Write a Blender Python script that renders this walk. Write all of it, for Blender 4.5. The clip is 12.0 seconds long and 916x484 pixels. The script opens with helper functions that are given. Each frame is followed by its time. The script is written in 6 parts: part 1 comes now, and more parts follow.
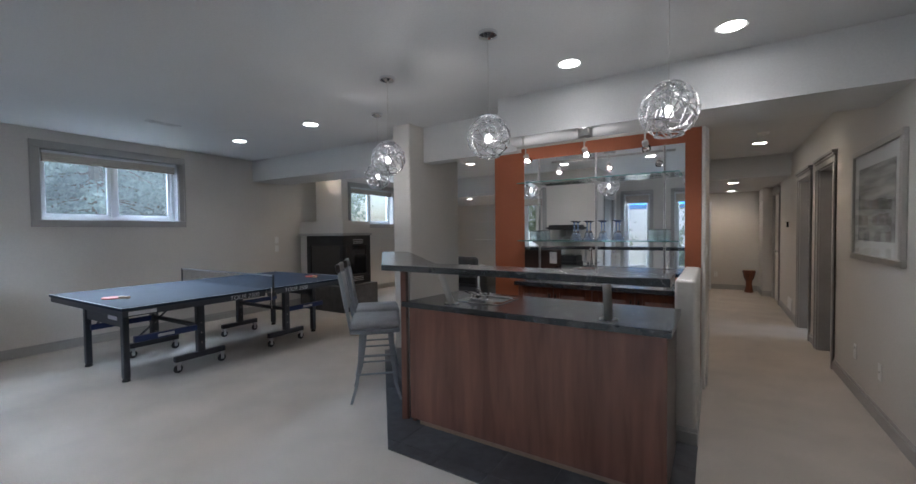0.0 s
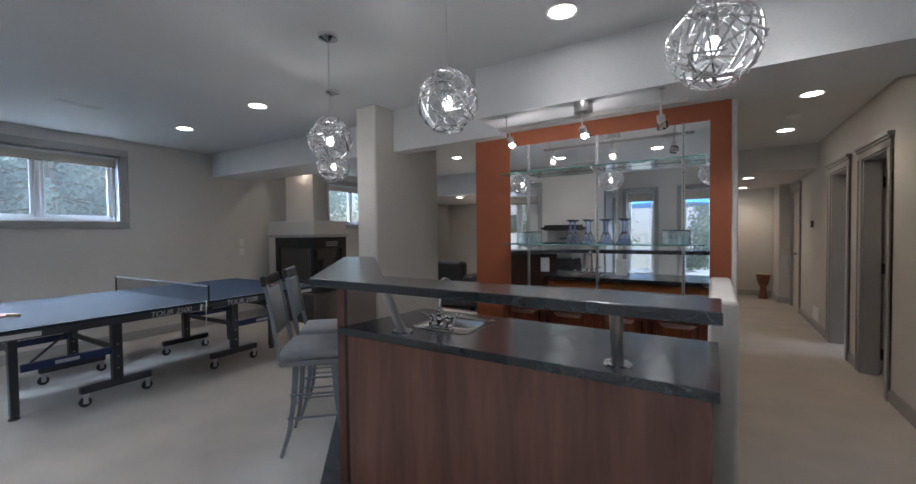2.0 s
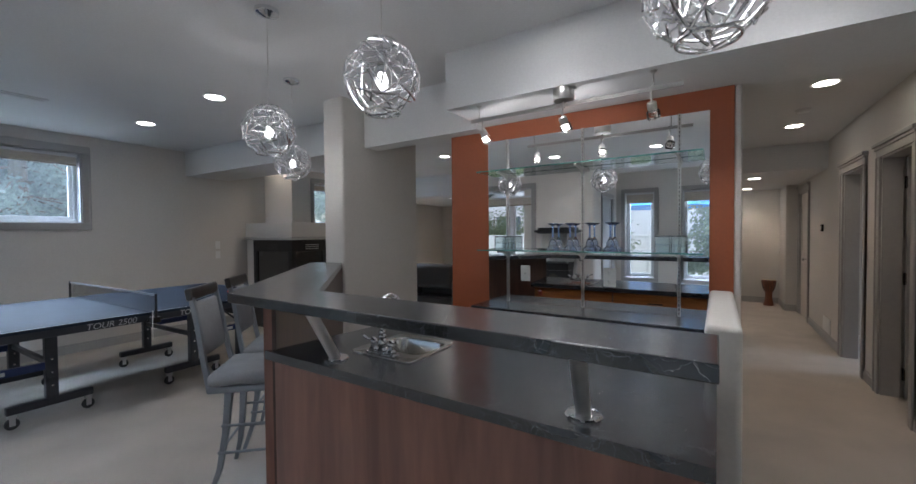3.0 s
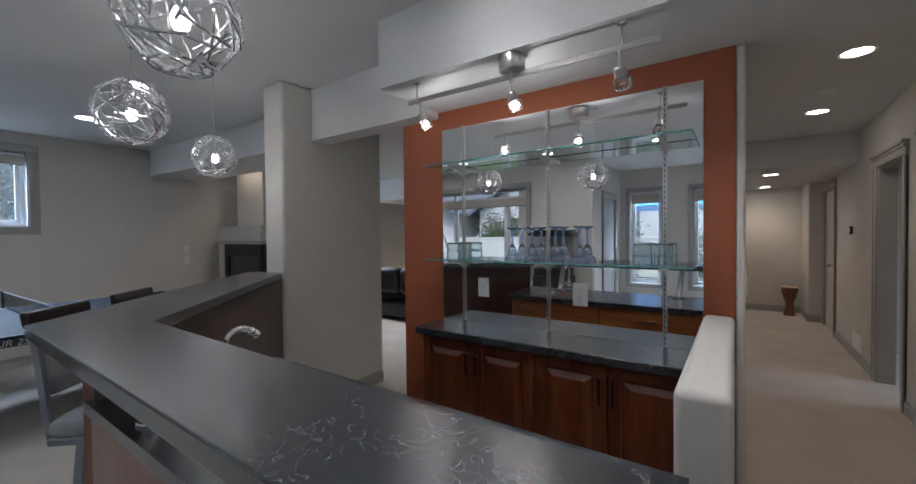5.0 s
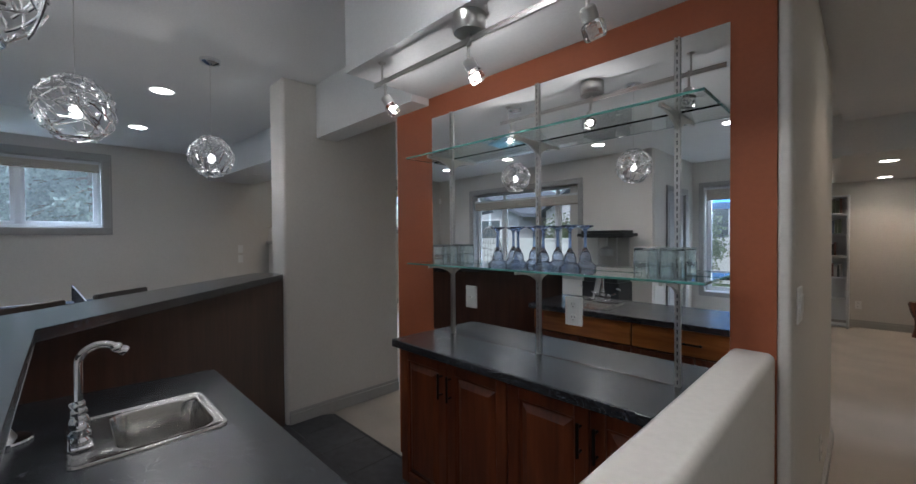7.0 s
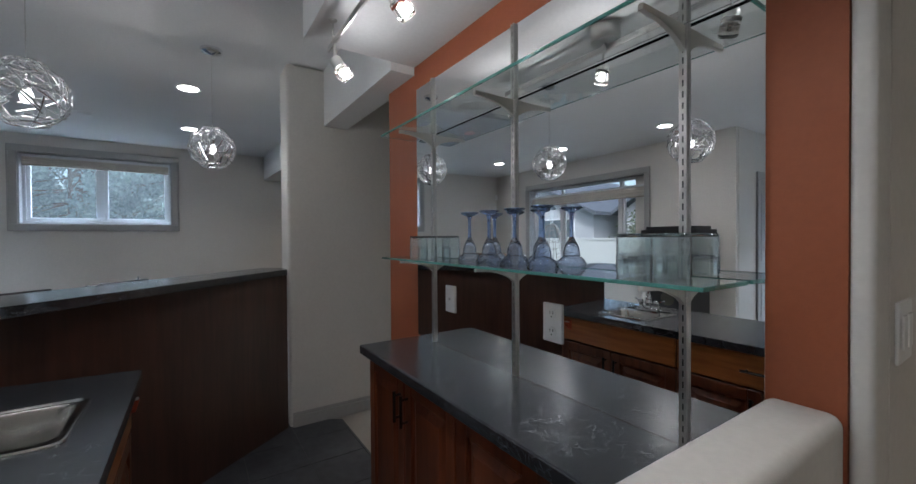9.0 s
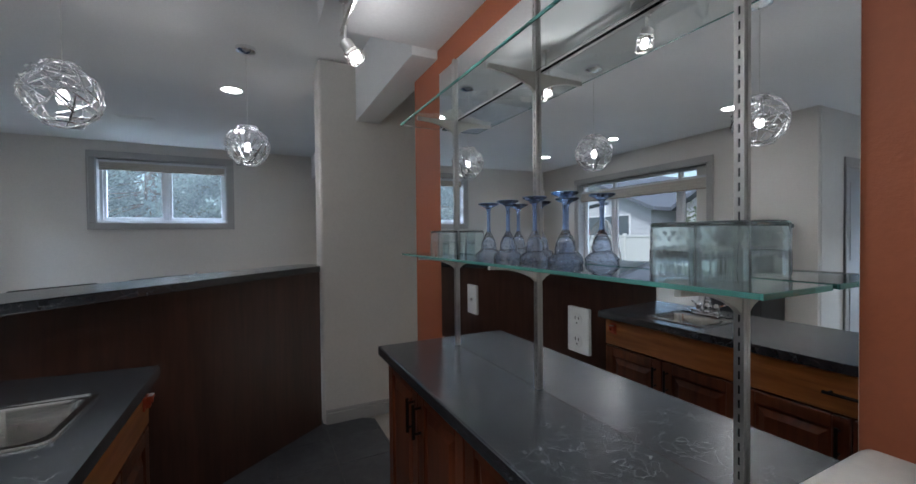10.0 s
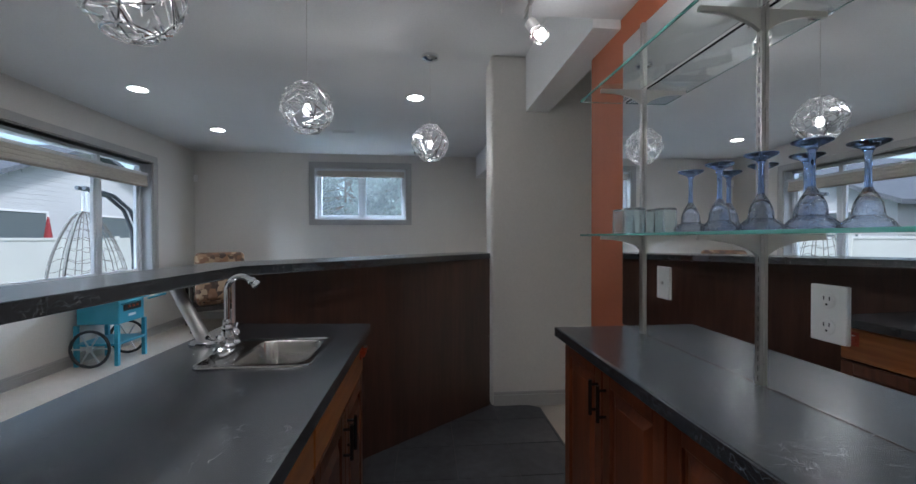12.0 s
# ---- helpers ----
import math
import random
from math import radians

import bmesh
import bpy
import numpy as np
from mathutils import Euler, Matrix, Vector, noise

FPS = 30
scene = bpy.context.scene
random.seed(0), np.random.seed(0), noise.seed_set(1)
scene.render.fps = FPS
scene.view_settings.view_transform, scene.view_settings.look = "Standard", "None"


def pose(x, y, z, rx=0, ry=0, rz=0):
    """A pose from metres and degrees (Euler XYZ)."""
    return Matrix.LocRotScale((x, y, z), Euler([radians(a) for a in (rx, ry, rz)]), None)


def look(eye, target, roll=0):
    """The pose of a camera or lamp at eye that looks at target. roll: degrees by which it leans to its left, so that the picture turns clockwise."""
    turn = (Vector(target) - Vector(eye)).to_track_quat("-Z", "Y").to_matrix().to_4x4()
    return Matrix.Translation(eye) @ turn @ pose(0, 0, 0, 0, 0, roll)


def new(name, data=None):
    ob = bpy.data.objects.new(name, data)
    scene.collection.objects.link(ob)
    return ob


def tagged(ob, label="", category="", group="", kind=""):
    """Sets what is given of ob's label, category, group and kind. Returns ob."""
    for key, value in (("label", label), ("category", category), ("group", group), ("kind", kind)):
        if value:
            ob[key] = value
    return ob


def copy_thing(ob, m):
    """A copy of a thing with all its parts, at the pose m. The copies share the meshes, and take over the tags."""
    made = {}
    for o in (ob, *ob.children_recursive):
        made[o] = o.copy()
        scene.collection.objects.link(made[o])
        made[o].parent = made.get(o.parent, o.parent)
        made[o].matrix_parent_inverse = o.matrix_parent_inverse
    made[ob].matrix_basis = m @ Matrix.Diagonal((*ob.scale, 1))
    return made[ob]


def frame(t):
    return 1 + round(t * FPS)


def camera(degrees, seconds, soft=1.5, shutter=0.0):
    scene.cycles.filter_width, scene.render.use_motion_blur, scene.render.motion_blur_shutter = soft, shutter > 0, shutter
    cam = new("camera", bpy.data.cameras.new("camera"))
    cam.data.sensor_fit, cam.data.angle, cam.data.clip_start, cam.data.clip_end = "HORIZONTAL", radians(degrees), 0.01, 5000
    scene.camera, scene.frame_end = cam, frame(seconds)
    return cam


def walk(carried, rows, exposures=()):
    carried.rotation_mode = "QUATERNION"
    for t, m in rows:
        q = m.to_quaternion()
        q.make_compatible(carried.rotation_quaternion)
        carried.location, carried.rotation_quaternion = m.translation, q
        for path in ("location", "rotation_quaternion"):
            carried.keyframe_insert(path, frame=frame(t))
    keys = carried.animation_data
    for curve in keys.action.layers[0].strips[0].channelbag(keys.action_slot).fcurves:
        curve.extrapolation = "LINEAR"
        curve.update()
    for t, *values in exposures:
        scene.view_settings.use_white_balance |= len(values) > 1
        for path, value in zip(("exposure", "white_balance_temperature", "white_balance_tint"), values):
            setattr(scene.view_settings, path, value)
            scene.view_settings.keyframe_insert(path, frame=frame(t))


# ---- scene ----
cam = camera(97.5, 12.0)
PATH = [
    (0, (0.179, 0.236, 1.358), (-0.897, 1.921, 1.304), -0.6),
    (0.5, (0.115, 0.428, 1.358), (-0.965, 2.110, 1.306), -0.6),
    (1, (0.070, 0.606, 1.361), (-1.010, 2.289, 1.309), -0.7),
    (1.5, (0.019, 0.785, 1.360), (-1.057, 2.470, 1.308), -0.7),
    (2, (-0.011, 0.968, 1.361), (-1.085, 2.655, 1.310), -0.7),
    (2.5, (-0.010, 1.170, 1.369), (-1.090, 2.853, 1.317), -0.6),
    (3, (0.008, 1.388, 1.383), (-1.078, 3.067, 1.338), -0.5),
    (5, (0.095, 2.047, 1.407), (-1.049, 3.687, 1.369), -0.6),
    (5.5, (0.159, 2.202, 1.413), (-1.042, 3.801, 1.380), -0.7),
    (6, (0.203, 2.335, 1.413), (-1.072, 3.875, 1.380), -0.5),
    (6.5, (0.236, 2.476, 1.397), (-1.113, 3.952, 1.368), -0.6),
    (7, (0.274, 2.617, 1.404), (-1.150, 4.023, 1.373), -0.5),
    (9, (0.293, 3.218, 1.351), (-1.374, 4.322, 1.326), -0.4),
    (9.5, (0.255, 3.336, 1.346), (-1.480, 4.332, 1.316), -0.5),
    (10, (0.225, 3.398, 1.337), (-1.568, 4.284, 1.303), -0.6),
    (10.5, (0.208, 3.450, 1.293), (-1.667, 4.147, 1.274), -0.4),
    (11, (0.188, 3.451, 1.254), (-1.749, 3.945, 1.245), 0.1),
    (11.5, (0.198, 3.398, 1.254), (-1.780, 3.695, 1.233), -0.3),
    (12, (0.197, 3.299, 1.243), (-1.797, 3.462, 1.223), -0.1),
]
walk(cam, [(t, look(eye, target, roll)) for t, eye, target, roll in PATH], [(0.0, 0.42, 5850, 13), (3.0, 0.44, 5830, 13), (6.0, 0.30, 5850, 12), (9.5, 0.37, 5770, 11), (12.0, 0.54, 5740, 11)])

# ---- light ----
world = bpy.data.worlds.new("world")
scene.world = world
world.use_nodes = True
wn = world.node_tree.nodes
sky = wn.new("ShaderNodeTexSky")
sky.sky_type, sky.sun_disc, sky.sun_elevation, sky.sun_rotation = "NISHITA", False, radians(48), radians(38)
sky.air_density, sky.dust_density = 1.2, 2.5
wn["Background"].inputs["Strength"].default_value = 0.15
world.node_tree.links.new(sky.outputs["Color"], wn["Background"].inputs["Color"])


def lamp(name, kind, m, energy, colour, **settings):
    data = bpy.data.lights.new(name, kind)
    data.energy, data.color = energy, colour
    if kind == "AREA":
        data.shape, data.size, data.size_y = settings.get("shape", "RECTANGLE"), settings["size"], settings.get("size_y", settings["size"])
    if kind in ("POINT", "SPOT"):
        data.shadow_soft_size = settings.get("soft", 0.03)
    if kind == "SPOT":
        data.spot_size, data.spot_blend = radians(settings["cone"]), settings.get("blend", 0.6)
    if kind == "SUN":
        data.angle = radians(settings["angle"])
    ob = new(name, data)
    ob.matrix_world = m
    return ob


lamp("sun", "SUN", look((7, 9, 15), (0, 0, 0)), 3.0, (1.0, 0.96, 0.92), angle=10)
COOL, WARM, SPOTC = (0.72, 0.86, 1.0), (1.0, 0.76, 0.54), (1.0, 0.94, 0.86)
# the west and south walls stand at a slight angle to the bar and hallway
SKEW = Matrix.Translation((-1.846, 4.172, 0)) @ pose(0, 0, 0, 0, 0, 2.2) @ Matrix.Translation((1.846, -4.172, 0))
# daylight from the sky outside each window, above its head
lamp("window_light", "AREA", SKEW @ look((-7.7, 2.45, 3.05), (-4.6, 2.45, 0.9)), 420, COOL, size=1.8, size_y=1.1)
lamp("window_light", "AREA", SKEW @ look((-7.7, 7.3, 3.05), (-4.6, 7.3, 0.9)), 420, COOL, size=1.8, size_y=1.1)
lamp("window_light", "AREA", SKEW @ look((-4.24, -2.2, 3.5), (-4.24, 2.4, 0.7)), 620, COOL, size=3.6, size_y=1.6)
lamp("window_light", "AREA", look((4.3, 7.2, 2.6), (1.6, 6.9, 0.3)), 45, COOL, size=1.6, size_y=1.1)
lamp("window_light", "AREA", look((-0.8, -3.6, 3.4), (-0.8, 1.0, 0.4)), 760, COOL, size=2.6, size_y=1.3)


# ---- materials ----
def material(name, colour, rough=0.5, metal=0.0, grain=0.0, grain_size=200.0, stain=0.0, stain_size=2.0, bump=0.0, bump_size=300.0, coat=0.0, stretch=(1, 1, 1), spec=0.5, tint=None):
    """A painted, woven or solid surface with variation at two scales and fine relief."""
    m = bpy.data.materials.new(name)
    m.use_nodes = True
    nt = m.node_tree
    b = nt.nodes["Principled BSDF"]
    b.inputs["Roughness"].default_value, b.inputs["Metallic"].default_value = rough, metal
    b.inputs["Coat Weight"].default_value, b.inputs["Specular IOR Level"].default_value = coat, spec
    b.inputs["Base Color"].default_value = (*colour, 1)
    if grain or stain or bump:
        co = nt.nodes.new("ShaderNodeTexCoord")
        mp = nt.nodes.new("ShaderNodeMapping")
        mp.inputs["Scale"].default_value = stretch
        nt.links.new(co.outputs["Object"], mp.inputs["Vector"])

        def noise_tex(scale, detail):
            n = nt.nodes.new("ShaderNodeTexNoise")
            n.inputs["Scale"].default_value, n.inputs["Detail"].default_value = scale, detail
            nt.links.new(mp.outputs["Vector"], n.inputs["Vector"])
            return n.outputs["Fac"]

        out = None
        base = nt.nodes.new("ShaderNodeRGB")
        base.outputs[0].default_value = (*colour, 1)
        out = base.outputs[0]
        for amount, size, detail in ((grain, grain_size, 3), (stain, stain_size, 5)):
            if amount:
                f = noise_tex(size, detail)
                mr = nt.nodes.new("ShaderNodeMapRange")
                mr.inputs["From Min"].default_value, mr.inputs["From Max"].default_value = 0.3, 0.7
                mr.inputs["To Min"].default_value, mr.inputs["To Max"].default_value = 1 - amount, 1 + amount
                nt.links.new(f, mr.inputs["Value"])
                mx = nt.nodes.new("ShaderNodeVectorMath")
                mx.operation = "SCALE"
                nt.links.new(out, mx.inputs[0])
                nt.links.new(mr.outputs[0], mx.inputs["Scale"])
                out = mx.outputs[0]
        nt.links.new(out, b.inputs["Base Color"])
        if bump:
            bp = nt.nodes.new("ShaderNodeBump")
            bp.inputs["Strength"].default_value, bp.inputs["Distance"].default_value = bump, 0.002
            nt.links.new(noise_tex(bump_size, 2), bp.inputs["Height"])
            nt.links.new(bp.outputs["Normal"], b.inputs["Normal"])
    return m


def wood(name, dark, light, rough=0.35, across=(14, 14, 1.2), scale=3.0, coat=0.2):
    """Stained wood with long grain along the axis whose factor in across is small."""
    m = bpy.data.materials.new(name)
    m.use_nodes = True
    nt = m.node_tree
    b = nt.nodes["Principled BSDF"]
    b.inputs["Roughness"].default_value, b.inputs["Coat Weight"].default_value = rough, coat
    b.inputs["Coat Roughness"].default_value = 0.3
    co, mp = nt.nodes.new("ShaderNodeTexCoord"), nt.nodes.new("ShaderNodeMapping")
    mp.inputs["Scale"].default_value = across
    nt.links.new(co.outputs["Object"], mp.inputs["Vector"])
    n1, n2 = nt.nodes.new("ShaderNodeTexNoise"), nt.nodes.new("ShaderNodeTexNoise")
    n1.inputs["Scale"].default_value, n1.inputs["Detail"].default_value, n1.inputs["Distortion"].default_value = scale, 6, 0.6
    n2.inputs["Scale"].default_value, n2.inputs["Detail"].default_value = scale * 0.22, 2
    nt.links.new(mp.outputs[0], n1.inputs["Vector"])
    nt.links.new(mp.outputs[0], n2.inputs["Vector"])
    add = nt.nodes.new("ShaderNodeMath")
    add.operation = "ADD"
    nt.links.new(n1.outputs["Fac"], add.inputs[0])
    nt.links.new(n2.outputs["Fac"], add.inputs[1])
    ramp = nt.nodes.new("ShaderNodeValToRGB")
    ramp.color_ramp.elements[0].position, ramp.color_ramp.elements[1].position = 0.36, 0.66
    ramp.color_ramp.elements[0].color, ramp.color_ramp.elements[1].color = (*dark, 1), (*light, 1)
    half = nt.nodes.new("ShaderNodeMath")
    half.operation = "MULTIPLY"
    half.inputs[1].default_value = 0.5
    nt.links.new(add.outputs[0], half.inputs[0])
    nt.links.new(half.outputs[0], ramp.inputs["Fac"])
    nt.links.new(ramp.outputs["Color"], b.inputs["Base Color"])
    bp = nt.nodes.new("ShaderNodeBump")
    bp.inputs["Strength"].default_value, bp.inputs["Distance"].default_value = 0.12, 0.001
    nt.links.new(n1.outputs["Fac"], bp.inputs["Height"])
    nt.links.new(bp.outputs["Normal"], b.inputs["Normal"])
    return m


def veined(name, base, vein, rough):
    """Dark laminate with thin, broken, pale veins."""
    m = bpy.data.materials.new(name)
    m.use_nodes = True
    nt = m.node_tree
    b = nt.nodes["Principled BSDF"]
    b.inputs["Roughness"].default_value, b.inputs["Specular IOR Level"].default_value = rough, 0.6
    b.inputs["Coat Weight"].default_value, b.inputs["Coat Roughness"].default_value, b.inputs["Coat IOR"].default_value = 0.6, rough, 1.5
    co = nt.nodes.new("ShaderNodeTexCoord")
    warp = nt.nodes.new("ShaderNodeTexNoise")
    warp.inputs["Scale"].default_value, warp.inputs["Detail"].default_value = 7.0, 4
    nt.links.new(co.outputs["Object"], warp.inputs["Vector"])
    mixv = nt.nodes.new("ShaderNodeVectorMath")
    mixv.operation = "MULTIPLY_ADD"
    mixv.inputs[1].default_value = (0.30, 0.30, 0.30)
    nt.links.new(warp.outputs["Color"], mixv.inputs[0])
    nt.links.new(co.outputs["Object"], mixv.inputs[2])
    vor = nt.nodes.new("ShaderNodeTexVoronoi")
    vor.feature = "DISTANCE_TO_EDGE"
    vor.inputs["Scale"].default_value = 21.0
    nt.links.new(mixv.outputs[0], vor.inputs["Vector"])
    line = nt.nodes.new("ShaderNodeMapRange")
    line.inputs["From Min"].default_value, line.inputs["From Max"].default_value = 0.0, 0.015
    line.inputs["To Min"].default_value, line.inputs["To Max"].default_value = 1.0, 0.0
    nt.links.new(vor.outputs["Distance"], line.inputs["Value"])
    gaps = nt.nodes.new("ShaderNodeTexNoise")
    gaps.inputs["Scale"].default_value, gaps.inputs["Detail"].default_value = 9.0, 3
    nt.links.new(co.outputs["Object"], gaps.inputs["Vector"])
    cut = nt.nodes.new("ShaderNodeMapRange")
    cut.inputs["From Min"].default_value, cut.inputs["From Max"].default_value = 0.42, 0.56
    nt.links.new(gaps.outputs["Fac"], cut.inputs["Value"])
    mul = nt.nodes.new("ShaderNodeMath")
    mul.operation = "MULTIPLY"
    nt.links.new(line.outputs[0], mul.inputs[0])
    nt.links.new(cut.outputs[0], mul.inputs[1])
    ramp = nt.nodes.new("ShaderNodeMix")
    ramp.data_type = "RGBA"
    ramp.inputs["A"].default_value, ramp.inputs["B"].default_value = (*base, 1), (*vein, 1)
    nt.links.new(mul.outputs[0], ramp.inputs["Factor"])
    cloud = nt.nodes.new("ShaderNodeMapRange")
    cloud.inputs["To Min"].default_value, cloud.inputs["To Max"].default_value = 0.6, 1.5
    nt.links.new(warp.outputs["Fac"], cloud.inputs["Value"])
    sc = nt.nodes.new("ShaderNodeVectorMath")
    sc.operation = "SCALE"
    nt.links.new(ramp.outputs["Result"], sc.inputs[0])
    nt.links.new(cloud.outputs[0], sc.inputs["Scale"])
    nt.links.new(sc.outputs[0], b.inputs["Base Color"])
    bp = nt.nodes.new("ShaderNodeBump")
    bp.inputs["Strength"].default_value, bp.inputs["Distance"].default_value = 0.08, 0.001
    nt.links.new(gaps.outputs["Fac"], bp.inputs["Height"])
    nt.links.new(bp.outputs["Normal"], b.inputs["Normal"])
    return m


def glass(name, colour, rough=0.0, ior=1.45, clear=1.0, ripple=0.0):
    m = bpy.data.materials.new(name)
    m.use_nodes = True
    b = m.node_tree.nodes["Principled BSDF"]
    b.inputs["Base Color"].default_value = (*colour, 1)
    b.inputs["Roughness"].default_value, b.inputs["IOR"].default_value = rough, ior
    b.inputs["Transmission Weight"].default_value = clear
    if ripple:
        nt = m.node_tree
        co, n, bp = nt.nodes.new("ShaderNodeTexCoord"), nt.nodes.new("ShaderNodeTexNoise"), nt.nodes.new("ShaderNodeBump")
        n.inputs["Scale"].default_value, n.inputs["Detail"].default_value = 130, 1
        bp.inputs["Strength"].default_value, bp.inputs["Distance"].default_value = ripple, 0.004
        nt.links.new(co.outputs["Object"], n.inputs["Vector"])
        nt.links.new(n.outputs["Fac"], bp.inputs["Height"])
        nt.links.new(bp.outputs["Normal"], b.inputs["Normal"])
    return m


def glow(name, colour, strength):
    m = bpy.data.materials.new(name)
    m.use_nodes = True
    b = m.node_tree.nodes["Principled BSDF"]
    b.inputs["Base Color"].default_value = (*colour, 1)
    b.inputs["Emission Color"].default_value, b.inputs["Emission Strength"].default_value = (*colour, 1), strength
    return m


WALL = material("greige_wall_paint", (0.60, 0.575, 0.535), 0.75, grain=0.03, grain_size=60, stain=0.03, stain_size=1.2, bump=0.12, bump_size=160)
CEIL = material("ceiling_paint", (0.64, 0.64, 0.635), 0.85, grain=0.03, grain_size=70, stain=0.03, stain_size=1.0, bump=0.5, bump_size=110)
ORANGE = material("orange_wall_paint", (0.30, 0.082, 0.030), 0.6, grain=0.04, grain_size=60, stain=0.05, stain_size=2.0, bump=0.25, bump_size=160)
TRIM = material("grey_trim_paint", (0.36, 0.35, 0.335), 0.45, grain=0.03, grain_size=40, stain=0.04, stain_size=3)
CARPET = material("cream_carpet", (0.455, 0.418, 0.37), 0.95, grain=0.26, grain_size=210, stain=0.08, stain_size=2.6, bump=1.0, bump_size=200, spec=0.1)
SLATE = material("charcoal_floor_tile", (0.058, 0.060, 0.066), 0.42, grain=0.2, grain_size=18, stain=0.3, stain_size=3.5, bump=0.5, bump_size=22)
GROUT = material("grey_grout", (0.12, 0.115, 0.11), 0.9, grain=0.1, grain_size=90, bump=0.3)
CHERRY = wood("reddish_brown_panel", (0.125, 0.052, 0.037), (0.245, 0.112, 0.078), 0.36, across=(7, 7, 0.7))
DARKWOOD = wood("dark_cherry_doors", (0.045, 0.013, 0.006), (0.12, 0.036, 0.015), 0.32)
AMBER = wood("amber_drawer_wood", (0.26, 0.082, 0.020), (0.50, 0.19, 0.052), 0.35, across=(1.2, 14, 14))
ESPRESSO = wood("espresso_panel", (0.036, 0.016, 0.011), (0.072, 0.032, 0.021), 0.36)
COUNTER = veined("black_veined_laminate", (0.021, 0.024, 0.029), (0.16, 0.17, 0.18), 0.25)
CHROME = material("chrome", (0.80, 0.81, 0.83), 0.08, 1.0)
STEEL = material("brushed_steel", (0.58, 0.58, 0.57), 0.3, 1.0, grain=0.06, grain_size=30, stretch=(1, 20, 20))
NICKEL = material("satin_nickel", (0.52, 0.51, 0.49), 0.34, 1.0)
BRACKET = material("pale_satin_steel", (0.60, 0.585, 0.54), 0.42, 0.7)
MIRROR = material("mirror_silver", (0.96, 0.965, 0.965), 0.0, 1.0)
SINKSTEEL = material("sink_steel", (0.56, 0.55, 0.53), 0.2, 1.0, grain=0.06, grain_size=30, stretch=(1, 1, 12))
UMBRELLA = material("red_canvas", (0.20, 0.02, 0.025), 0.8)
KICK = material("pale_kick_board", (0.30, 0.22, 0.17), 0.6, grain=0.1, grain_size=30)
HANDLE = material("black_pull", (0.012, 0.011, 0.011), 0.35, 0.6)
REDPAINT = material("worn_red_paint", (0.42, 0.07, 0.03), 0.5, grain=0.2, grain_size=90)
DARKWOOD2 = wood("cherry_door_wood", (0.070, 0.018, 0.008), (0.18, 0.050, 0.019), 0.3)
SHELFGLASS = glass("clear_shelf_glass", (0.93, 0.985, 0.97))
EDGEGLASS = glass("green_glass_edge", (0.22, 0.58, 0.52), 0.08, 1.45, 0.6)
BLUEGLASS = glass("pale_blue_glass", (0.84, 0.89, 0.99), 0.01, 1.36, 1.0, 0.5)
TUMBLER = glass("aqua_fluted_glass", (0.91, 0.985, 0.995), 0.05, 1.2, 0.93)
RELIEF = glass("clouded_relief_glass", (0.92, 0.98, 0.985), 0.1, 1.24, 0.9)
BASEGLASS = glass("aqua_base_glass", (0.88, 0.98, 0.99), 0.02, 1.42, 0.97)
STEMGLASS = glass("blue_stem_glass", (0.40, 0.55, 0.90), 0.0, 1.36)
CUBEGLASS = glass("cube_glass", (0.95, 0.90, 0.86), 0.03)
BULB = glow("lit_bulb", (1.0, 0.90, 0.80), 2.6)
LED = glow("lit_downlight", (1.0, 0.95, 0.88), 32.0)
WARMLED = glow("lit_warm_downlight", (1.0, 0.90, 0.74), 20.0)
PANE = glass("window_pane", (0.97, 0.99, 0.99), 0.0, 1.12)
BLACK = material("black_plastic", (0.012, 0.012, 0.013), 0.4, grain=0.1, grain_size=50)
WHITE = material("white_plastic", (0.72, 0.72, 0.70), 0.4)
PVC = material("white_window_vinyl", (0.64, 0.655, 0.67), 0.4, stain=0.04, stain_size=3)
ALU = material("polished_aluminium", (0.78, 0.79, 0.80), 0.19, 1.0, grain=0.05, grain_size=90)
PENDBULB = glow("pendant_bulb", (1.0, 0.95, 0.9), 4.5)
SEATFAB = material("grey_seat_fabric", (0.30, 0.31, 0.32), 0.9, grain=0.14, grain_size=260, stain=0.08, stain_size=9, bump=0.5, bump_size=300)
STOOLMETAL = material("grey_powder_coat", (0.21, 0.23, 0.255), 0.42, 0.2, grain=0.06, grain_size=60)
BLACKWOOD = wood("black_brown_wood", (0.012, 0.009, 0.008), (0.035, 0.025, 0.02), 0.3)
BLUETOP = material("blue_table_top", (0.027, 0.037, 0.056), 0.7, spec=0.08, grain=0.05, grain_size=90, stain=0.08, stain_size=3)
TTFRAME = material("black_steel_frame", (0.042, 0.046, 0.056), 0.42, 0.2, grain=0.08, grain_size=40)
TTLINE = material("dull_white_line", (0.36, 0.38, 0.41), 0.7, spec=0.1)
TTBLUE = material("blue_steel_rail", (0.018, 0.035, 0.12), 0.4, 0.2)
LETTER = material("pale_print", (0.55, 0.56, 0.58), 0.5)
WHEEL = material("dark_rubber", (0.035, 0.036, 0.038), 0.6, grain=0.1, grain_size=60)
REDRUBBER = material("red_rubber", (0.42, 0.05, 0.03), 0.6, grain=0.08, grain_size=200)
LIGHTWOOD = wood("pale_wood", (0.35, 0.22, 0.12), (0.5, 0.34, 0.2), 0.5)
